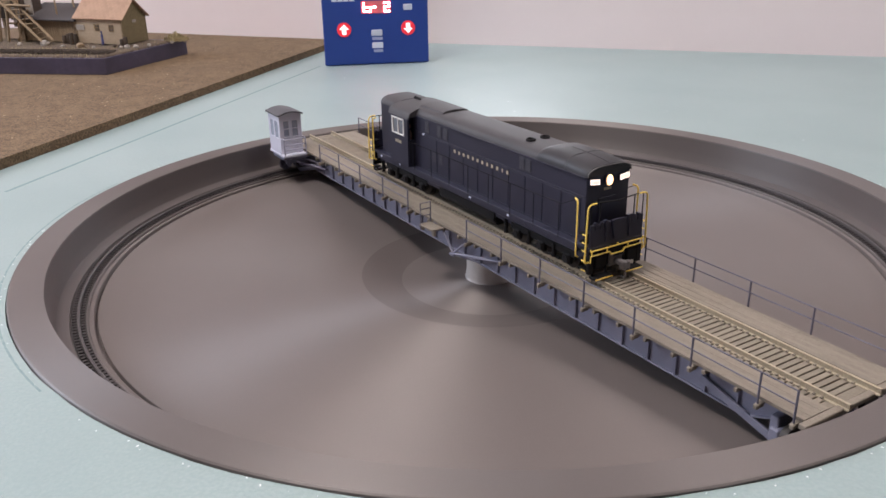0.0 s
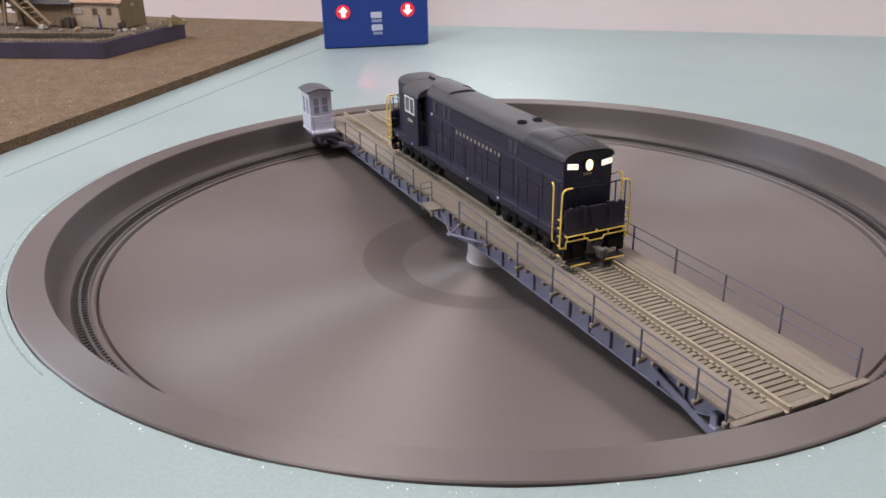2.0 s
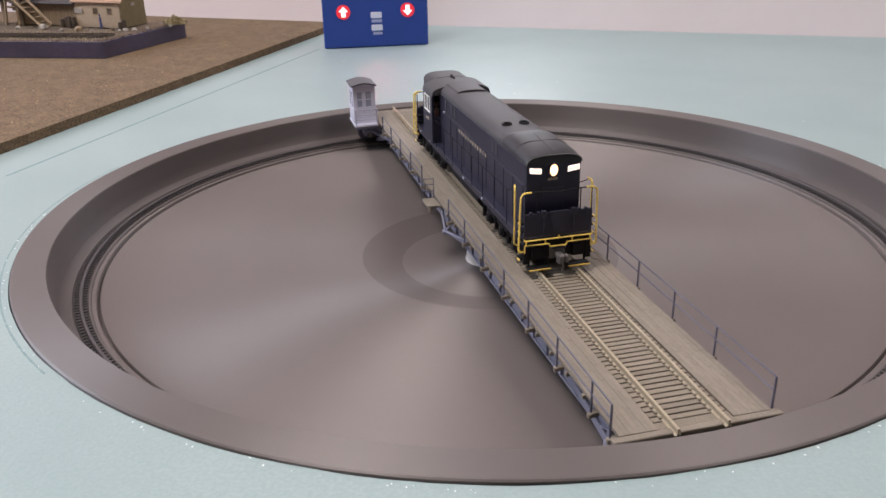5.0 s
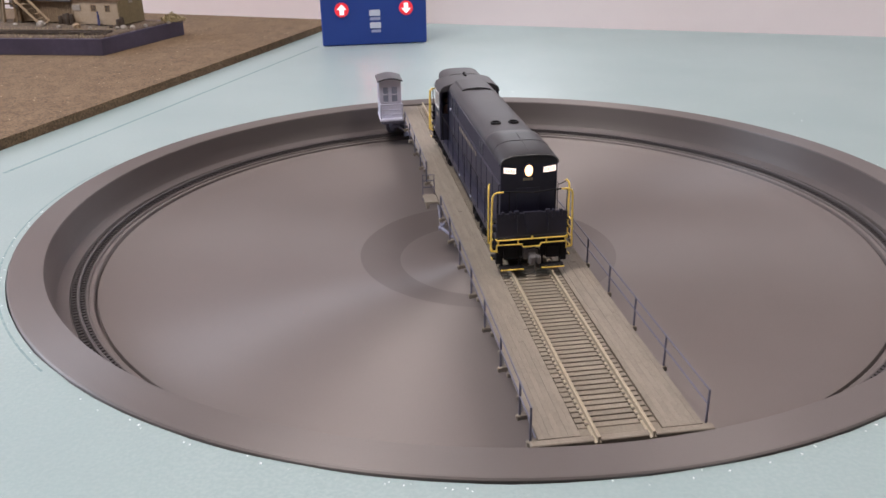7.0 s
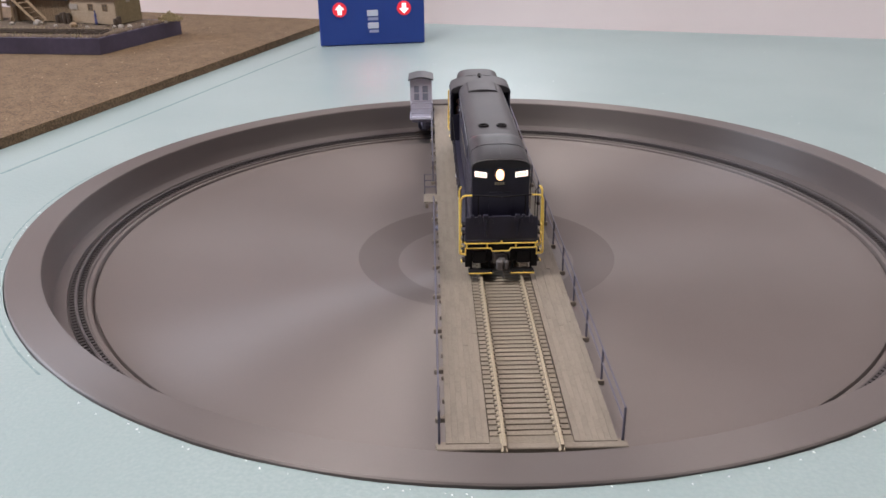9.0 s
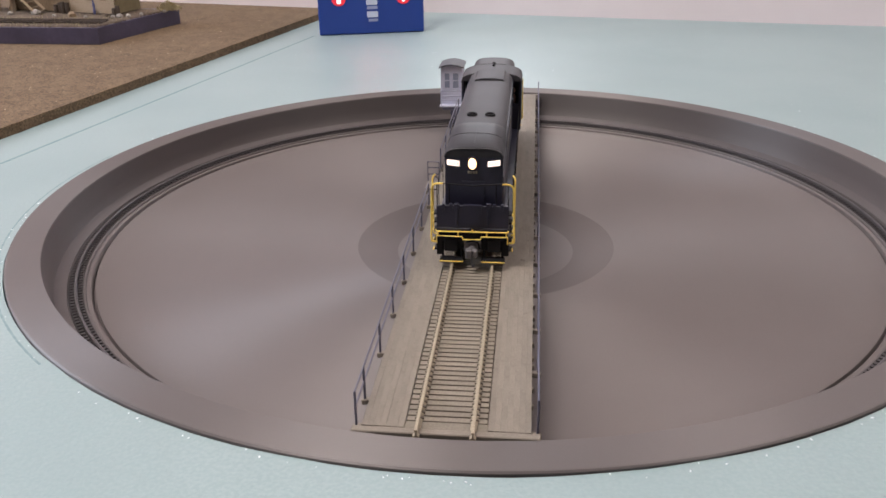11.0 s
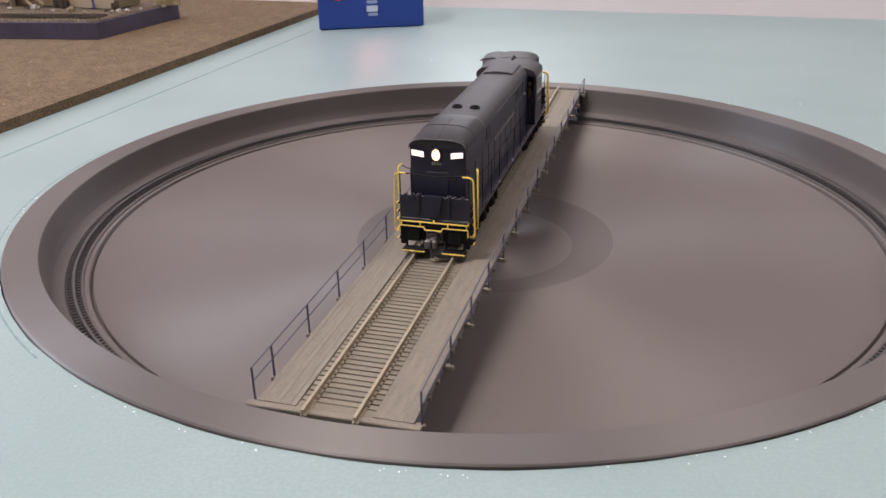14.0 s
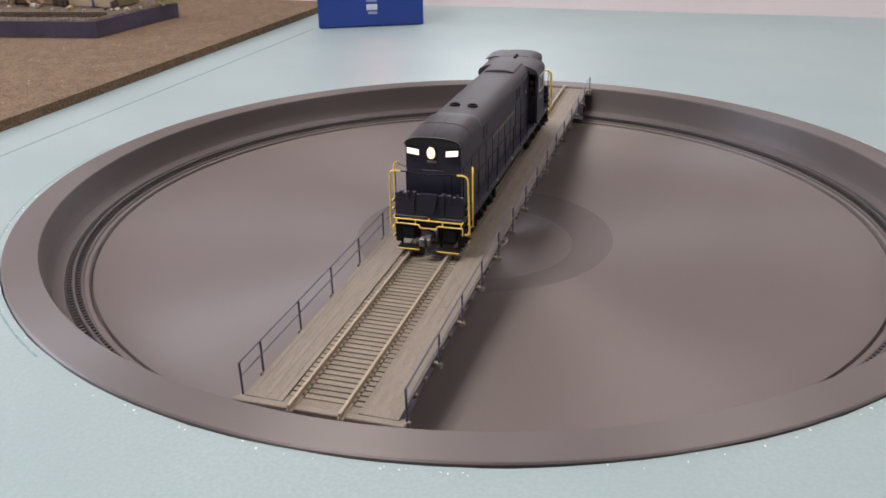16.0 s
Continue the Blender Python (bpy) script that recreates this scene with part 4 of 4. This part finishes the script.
# ---- the control box ----
CA, CB = Vector((-0.1796, 0.4844)), Vector((-0.0680, 0.5074))
ctl = thing("control_box", "blue turntable control box with red arrow buttons and display", "controller", m=pose(CA.x, CA.y, -0.0012, 0, 0, math.degrees(math.atan2(CB.y - CA.y, CB.x - CA.x))))
CW, CH = 114.0, 122.0
part("case", B((1.2, 1.6, 0), (CW - 1.2, 34, CH - 1.2), 1.5), M_BLUE_SIDE, ctl, "dark blue case")
part("front_panel", B((0, -0.8, 0.6), (CW, 1.6, CH), 1.0), M_BLUE, ctl, "bright blue front panel")


def on_panel(x, z, w, h, lift=0.5, bev=0.0):
    return B((x - w / 2, -0.8 - lift, z - h / 2), (x + w / 2, -0.7, z + h / 2), bev)


for x, up in ((22.4, 1), (91.8, -1)):
    z = 38.4
    bt = part("arrow_button", rod(bmesh.new(), (x, -0.7, z), (x, -1.7, z), 7.6, 32), M_RED, ctl, "round red lit button", smooth=True)
    shape = [(-2.2, -5.2), (2.2, -5.2), (2.2, 0.2), (5.2, 0.2), (0, 5.6), (-5.2, 0.2), (-2.2, 0.2)]
    part("arrow", prism(bmesh.new(), [(x + a, z + up * b) for a, b in shape], -2.1, -1.6), M_ARROW, bt, "white arrow")
for x, z, w, h, m in ((57.6, 34.2, 12.0, 6.6, M_BUTTON), (58.0, 28.0, 11.2, 3.2, M_LABEL), (57.9, 21.0, 12.0, 6.4, M_BUTTON), (58.6, 14.9, 10.2, 3.0, M_LABEL), (92.0, 60.4, 9.6, 6.4, M_BUTTON)):
    part("button" if m is M_BUTTON else "label_bar", on_panel(x, z, w, h, 0.9 if m is M_BUTTON else 0.15, 0.8 if m is M_BUTTON else 0), m, ctl)
for k in range(4):
    part("label_bar", on_panel(13.5 + 6.3 * k, 69.3, 5.4, 3.2, 0.15), M_BUTTON, ctl)
for k in range(3):
    part("label_bar", on_panel(30 + 26 * k, 98, 22, 8, 0.15), M_LABEL, ctl)
disp = part("display", on_panel(57.8, 61.2, 32.0, 13.0, 0.3), M_LED_WINDOW, ctl, "red lit display window")


def digit(x0, z0, segments, h=9.0, w=5.2):
    seg = {"a": (0, h, w, h), "b": (w, h / 2, w, h), "c": (w, 0, w, h / 2), "d": (0, 0, w, 0), "e": (0, 0, 0, h / 2), "f": (0, h / 2, 0, h), "g": (0, h / 2, w, h / 2)}
    bm = bmesh.new()
    for s in segments:
        xa, za, xb, zb = seg[s]
        box(bm, (x0 + xa - 0.75, -1.6, z0 + za - 0.75), (x0 + xb + 0.75, -1.05, z0 + zb + 0.75), 0.2)
    part("digit", bm, M_LED, disp, "glowing red segment character")


digit(44.6, 56.6, "fged")
digit(52.2, 56.6, "eg")
digit(66.8, 56.6, "abged")

# ---- the diorama on the cork ----
DC = Vector((-0.3862, 0.4005))
u_left = (Vector((-0.5037, 0.4106)) - DC).normalized()
u_back = (Vector((-0.348, 0.5307)) - DC).normalized()
dio = thing("diorama_base", "dark purple painted wooden base block with rocky ground", "diorama base")


def dpt(a, b):
    """A place on the base, millimetres from its near corner along the front and along the side."""
    p = DC + u_left * a / 1000 + u_back * b / 1000
    return p.x * 1000, p.y * 1000


block = [dpt(0, 0), dpt(300, 0), dpt(300, 136), dpt(0, 136)]
part("base_block", prism(bmesh.new(), block, 6.0, 22.4, "z", 0.5), M_BASE, dio, "purple-black painted block")
terr = bmesh.new()
grid = {}
for i in range(76):
    for j in range(35):
        a, b = 2 + i * 3.95, 2 + j * 3.88
        x, y = dpt(a, b)
        edge = min(i, j, 34 - j) == 0
        z = 21.0 if edge else 23.3 + 1.3 * noise.noise((a * 0.05, b * 0.05, 0)) + 0.9 * noise.noise((a * 0.21, b * 0.21, 4))
        grid[i, j] = terr.verts.new((x / 1000, y / 1000, z / 1000))
for i in range(75):
    for j in range(34):
        terr.faces.new((grid[i, j], grid[i + 1, j], grid[i + 1, j + 1], grid[i, j + 1]))
bmesh.ops.recalc_face_normals(terr, faces=terr.faces[:])
part("ground_cover", terr, M_DIRT, dio, "brown rough earth", smooth=True)

# track across the front of the diorama
dm = Matrix.Translation((DC.x, DC.y, 0)) @ Matrix(((u_left.x, u_back.x, 0, 0), (u_left.y, u_back.y, 0, 0), (0, 0, 1, 0), (0, 0, 0, 1)))
track = thing("narrow_track", "weathered narrow gauge track on the diorama", "model track")
tt = mesh_of(B((-0.9, -9, -0.7), (0.9, 9, 0.7), 0.15), M_DARK, "sleeper")
for k in range(60):
    p = dpt(12 + 4.6 * k, 27)
    piece("sleeper", tt, M_DARK, track, pose(p[0] / 1000, p[1] / 1000, 0.0245, 0, 0, -5 + rng.uniform(-4, 4)))
for off in (22, 32):
    rl = bmesh.new()
    a, b = dpt(10, off), dpt(290, off)
    wire(rl, [(*a, 26.0), (*b, 26.0)], 0.6, 4)
    part("rail", rl, M_DARK, track)


# the hut
hut = thing("model_hut", "tan board model hut with a brown shingle roof", "model building")
HL, HR = Vector((-448.3, 494.1)), Vector((-398.3, 478.8))
ax_f = (HR - HL).normalized()
ax_s = Vector((-ax_f.y, ax_f.x))
flen, dlen, zb, ze, zr = 60.0, 41.0, 24.5, 52.0, 70.0


def hp(a, b, z):
    p = HR - ax_f * a + ax_s * b
    return p.x, p.y, z


hrot = math.degrees(math.atan2(ax_f.y, ax_f.x))
hm = pose(HR.x / 1000, HR.y / 1000, 0, 0, 0, hrot)
front = bmesh.new()
for lo, hi in (((-flen, zb), (0, 38.5)), ((-flen, 45.0), (0, ze + 1)), ((-flen, 38.5), (-36, 45)), ((-30, 38.5), (-17, 45)), ((-11, 38.5), (0, 45))):
    box(front, (lo[0], 0, lo[1]), (hi[0], 1.2, hi[1]), 0, hm)
wall = part("front_wall", front, M_HUT, hut, "tan board wall")
for a in (-33, -14):
    fr2 = bmesh.new()
    for lo, hi in (((-3.4, 38), (-2.4, 45.4)), ((2.4, 38), (3.4, 45.4)), ((-3.4, 44.6), (3.4, 45.4)), ((-3.4, 38), (3.4, 38.8)), ((-0.3, 38), (0.3, 45)), ((-3.4, 41.4), (3.4, 42))):
        box(fr2, (a + lo[0], -0.5, lo[1]), (a + hi[0], 0.6, hi[1]), 0, hm)
    wn = part("window", fr2, M_TIMBER, hut)
    part("pane", box(bmesh.new(), (a - 3, 0.7, 38.4), (a + 3, 0.9, 45), 0, hm), M_GLASS, wn)
for k in range(9):
    z = zb + 1.5 + 2.95 * k
    if not 37 < z + 0.3 < 46:
        part("board_strip", box(bmesh.new(), (-flen, -0.18, z), (0, 0.1, z + 0.5), 0, hm), M_HUT, wall)
side_w = prism(bmesh.new(), [(0.0, zb), (0.0, ze), (dlen / 2, zr - 1), (dlen, ze), (dlen, zb)], -1.2, 0.0, "x")
bmesh.ops.transform(side_w, matrix=hm, verts=side_w.verts[:])
gw = part("gable_wall", side_w, M_HUT_SIDE, hut, "darker olive gable wall")
for k in range(13):
    h = ze + (zr - ze) * (1 - abs((3.1 * k + 1.5) - dlen / 2) / (dlen / 2)) - 1.5
    part("board_strip", box(bmesh.new(), (-0.1, 3.1 * k + 1.2, zb), (0.14, 3.1 * k + 1.8, h), 0, hm), M_HUT_SIDE, gw)
part("back_wall", box(bmesh.new(), (-flen, dlen - 1.2, zb), (0, dlen, ze), 0, hm), M_HUT_SIDE, hut)
part("far_gable", box(bmesh.new(), (-flen, 1.2, zb), (-flen + 1.2, dlen - 1.2, ze), 0, hm), M_HUT_SIDE, hut)
part("vent", box(bmesh.new(), (0.0, 18, 46), (0.9, 24, 49), 0.2, hm), M_STONE, hut)
slope = math.degrees(math.atan2(zr - ze, dlen / 2))
run = math.hypot(zr - ze, dlen / 2) + 2.5
for s in (0, 1):
    sm = hm @ (pose(0, dlen / 2000, zr / 1000, slope, 0, 0) @ pose(0, -run / 2000, 0.0006) if s == 0 else pose(0, dlen / 2000, zr / 1000, -slope, 0, 0) @ pose(0, run / 2000, 0.0006))
    rf = part("roof", box(bmesh.new(), (-flen - 4, -run / 2, -0.7), (4, run / 2, 0.4), 0.1, sm), M_SHINGLE, hut, "brown shingle roof slope")
    sg = mesh_of(B((-2.8, -2.0, -0.12), (2.8, 2.0, 0.12), 0.05), M_SHINGLE, "shingle")
    for r in range(7):
        for k in range(11):
            piece("shingle", sg, M_SHINGLE, rf, sm @ pose((-flen - 1.0 + 5.75 * k + (2.8 if r % 2 else 0)) / 1000, (run / 2 - 2.4 - 4.1 * r) / 1000 * (1 if s == 0 else -1), 0.0006, (2 if s == 0 else -2)))
part("sign_board", box(bmesh.new(), (-flen - 1, -0.9, 38.5), (-flen + 10, 0.2, 44.5), 0.2, hm), M_STONE, hut, "white board on the wall")
for k in range(5):
    part("foundation_post", box(bmesh.new(), (-flen + 2 + 12 * k, 0.4, 22.5), (-flen + 5 + 12 * k, 3, 26), 0.2, hm), M_DARK, hut)

# lower shed and timber trestle beside the hut
shed = thing("model_shed", "low brown model shed with a tar-paper roof", "model building")
part("shed_wall", box(bmesh.new(), (-flen - 86, 2, zb), (-flen - 1, 3.5, 49), 0, hm), M_TIMBER, shed)
part("shed_end", box(bmesh.new(), (-flen - 86, 3.5, zb), (-flen - 84, 50, 49), 0, hm), M_TIMBER, shed)
part("shed_back", box(bmesh.new(), (-flen - 84, 48.5, zb), (-flen - 1, 50, 59), 0, hm), M_TIMBER, shed)
part("shed_roof", box(bmesh.new(), (-flen - 90, -3, -0.8), (-flen - 0.5, 52, 0.8), 0.2, hm @ pose(0, 0, 0.049, 13, 0, 0)), M_TARP, shed, "black tar-paper roof")
for k in range(26):
    part("board_strip", box(bmesh.new(), (-flen - 84 + 3.2 * k, 1.6, zb), (-flen - 83.3 + 3.2 * k, 2.1, 48), 0, hm), M_TIMBER, shed)

trestle = thing("timber_trestle", "weathered timber trestle with sloping chute", "model trestle")
for a, b, r in (((-96, -15, 24), (-187, -14, 99), 1.7), ((-88, -9, 27), (-170, -8, 98), 1.7), ((-134, -10, 24), (-134, -8, 95), 1.5), ((-152, -10, 24), (-148, -8, 62), 1.7),
                ((-164, -10, 24), (-158, -8, 66), 1.7), ((-112, -10, 64), (-200, -10, 64), 1.5), ((-108, -6, 44), (-150, -6, 44), 1.1), ((-142, -6, 24), (-120, -6, 60), 1.3),
                ((-97, 12, 53), (-98, 12, 99), 1.2), ((-88, 30, 59), (-90, 30, 99), 1.4), ((-68, 36, 61), (-72, 36, 99), 1.4), ((-50, 40, 62), (-53, 40, 99), 1.3)):
    q = bmesh.new()
    rod(q, a, b, r, 4)
    bmesh.ops.transform(q, matrix=hm, verts=q.verts[:])
    part("timber", q, M_TIMBER, trestle)
for k in range(15):
    t = k / 15
    q = bmesh.new()
    rod(q, (-96 - 91 * t, -15, 24 + 75 * t), (-88 - 82 * t, -9, 27 + 71 * t), 0.6, 4)
    bmesh.ops.transform(q, matrix=hm, verts=q.verts[:])
    part("rung", q, M_TIMBER, trestle)
for x, z in ((-140, 40), (-119, 54)):
    part("pale_panel", box(bmesh.new(), (x - 5, -5, z), (x + 5, -3.6, z + 22), 0.2, hm), M_STONE, trestle, "pale weathered panel")
part("ore_bin", box(bmesh.new(), (-216, -2, 50), (-134, 30, 98), 1.0, hm), M_DARK, trestle, "dark plank ore bin")
for k in range(14):
    part("bin_board", box(bmesh.new(), (-215.5 + 5.8 * k, -3.2, 49), (-210.6 + 5.8 * k, -2, 97), 0.2, hm), M_TIMBER if k % 3 else M_DARK, trestle)
for x in (-138, -164, -186, -208):
    part("timber", box(bmesh.new(), (x - 1.8, -1, 22), (x + 1.8, 2.6, 51), 0.2, hm), M_TIMBER, trestle)


def at_hut(x, y, z=23.6):
    return hm @ pose(x / 1000, y / 1000, z / 1000)


def blob(bm, c, s, m, seed):
    vs = bmesh.ops.create_icosphere(bm, subdivisions=2, radius=1)["verts"]
    for v in vs:
        v.co *= 1 + 0.35 * noise.noise(v.co * 1.6 + Vector((seed, 0, 0)))
    bmesh.ops.transform(bm, matrix=m @ Matrix.Translation(Vector(c) / 1000) @ Matrix.Diagonal((*[q / 1000 for q in s], 1)), verts=vs)


# rocks, barrels, crates, bush and a figure on the ground
for i, (x, y, s, mat) in enumerate(((16, -14, 3.6, M_STONE), (22, -8, 3.0, M_STONE), (9, -16, 2.6, M_STONE), (28, 6, 2.6, M_STONE), (-40, -22, 4.6, M_TIMBER), (-92, -18, 5.0, M_STONE), (-20, -24, 2.2, M_STONE), (2, -8, 2.6, M_DARK), (-5, -9, 2.4, M_DARK), (40, 30, 2.2, M_STONE), (-60, -26, 2.4, M_STONE), (-120, -26, 3, M_STONE))):
    rk = bmesh.new()
    blob(rk, (0, 0, s * 0.35), (s, s * 0.8, s * 0.75), at_hut(x, y), i)
    tagged(obj("rock", rk, mat), "small pale rock lying on the diorama ground" if mat is M_STONE else "small brown heap on the diorama ground", "rock", "rocks on the diorama")
for i, (x, y, h) in enumerate(((-62, -3, 11), (-67, -4, 12), (-72, -3, 11), (-76, -5, 9), (6, -4, 10), (3, -6, 8))):
    q = bmesh.new()
    rod(q, (0, 0, -0.5), (0, 0, h * 0.5), 2.2, 12, 2.6)
    rod(q, (0, 0, h * 0.5), (0, 0, h), 2.6, 12, 2.2)
    bmesh.ops.transform(q, matrix=at_hut(x, y), verts=q.verts[:])
    tagged(obj("barrel", q, M_DARK), "dark wooden model barrel standing by the wall", "barrel", "barrels by the hut")
bush = bmesh.new()
for k in range(700):
    a, r = rng.uniform(0, 6.28), rng.uniform(0, 11)
    z = rng.uniform(0, 10) * (1 - r / 16)
    m = at_hut(33 + r * math.cos(a) * 1.3, 47 + r * math.sin(a)) @ pose(0, 0, z / 1000, rng.uniform(0, 360), rng.uniform(0, 360), 0)
    s = rng.uniform(0.3, 0.8) / 1000
    bush.faces.new([bush.verts.new(m @ Vector((dx * s, dy * s * 2.2, 0))) for dx, dy in ((-1, -1), (1, -1), (0.2, 1.2))])
tagged(obj("dry_bush", bush, M_BUSH), "dry olive bush at the edge of the diorama", "bush")
grass = bmesh.new()
for k in range(900):
    x, y = dpt(rng.uniform(4, 290), rng.choice((rng.uniform(3, 16), rng.uniform(40, 60), rng.uniform(3, 130))))
    h, s, a = rng.uniform(1.0, 3.4), 0.35, rng.uniform(0, 6.28)
    dx, dy = math.cos(a), math.sin(a)
    grass.faces.new([grass.verts.new(Vector(v) / 1000) for v in ((x - dx * s, y - dy * s, 22.6), (x + dx * s, y + dy * s, 22.6), (x + dy * h * 0.3, y - dx * h * 0.3, 23.2 + h))])
tagged(obj("grass", grass, M_BUSH), "dry model grass on the diorama ground", "grass", kind="stuff")
gravel = bmesh.new()
for k in range(420):
    near = rng.random() < 0.6
    x, y = dpt(rng.uniform(3, 292) if near else rng.uniform(2, 9), rng.uniform(2, 15) if near else rng.uniform(2, 132))
    q = rng.uniform(0.4, 1.5) / 1000
    bmesh.ops.create_icosphere(gravel, subdivisions=1, radius=1, matrix=pose(x / 1000, y / 1000, 0.0229, rng.uniform(0, 90), 0, rng.uniform(0, 360)) @ Matrix.Diagonal((q, q * 0.8, q * 0.6, 1)))
tagged(obj("gravel", gravel, M_DIRT), "loose brown gravel along the edges of the diorama", "gravel", kind="stuff")
fig = bmesh.new()
for c, s in (((0, 0, 6), (2.6, 1.8, 6)), ((0, 0, 14), (2.2, 1.6, 4.4)), ((0, 0, 20), (1.4, 1.4, 1.8))):
    blob(fig, c, s, at_hut(-24, -5) @ Matrix.Scale(0.72, 4), 3)
tagged(obj("figurine", fig, M_FIGURE, smooth=True), "tiny blue moulded figure standing before the hut", "figurine")

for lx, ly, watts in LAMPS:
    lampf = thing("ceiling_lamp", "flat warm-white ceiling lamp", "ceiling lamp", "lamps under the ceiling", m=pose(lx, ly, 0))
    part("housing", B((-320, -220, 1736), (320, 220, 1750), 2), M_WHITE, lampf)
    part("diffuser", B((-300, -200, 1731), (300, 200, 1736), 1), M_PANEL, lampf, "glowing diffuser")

# ---- what turns ----
TURN = [(0.0, 35.04), (0.5, 32.70), (1.0, 31.03), (1.5, 29.51), (2.0, 27.73), (2.5, 26.13), (3.0, 24.50), (3.5, 22.99), (4.0, 21.15), (6.5, 12.77), (7.0, 11.17), (7.5, 9.32), (8.0, 7.54), (8.5, 5.87), (9.0, 3.78), (11.5, -4.80), (12.0, -6.46), (12.5, -8.21), (13.0, -9.83), (13.5, -11.40), (14.0, -12.56), (14.5, -13.42), (15.0, -13.75), (15.5, -13.91), (16.0, -13.83)]


def motions():
    rows = [(t, pose(0, 0, 0, 0, 0, a)) for t, a in TURN]
    for ob in (bridge, loco, *drivers):
        walk(ob, rows)


motions()
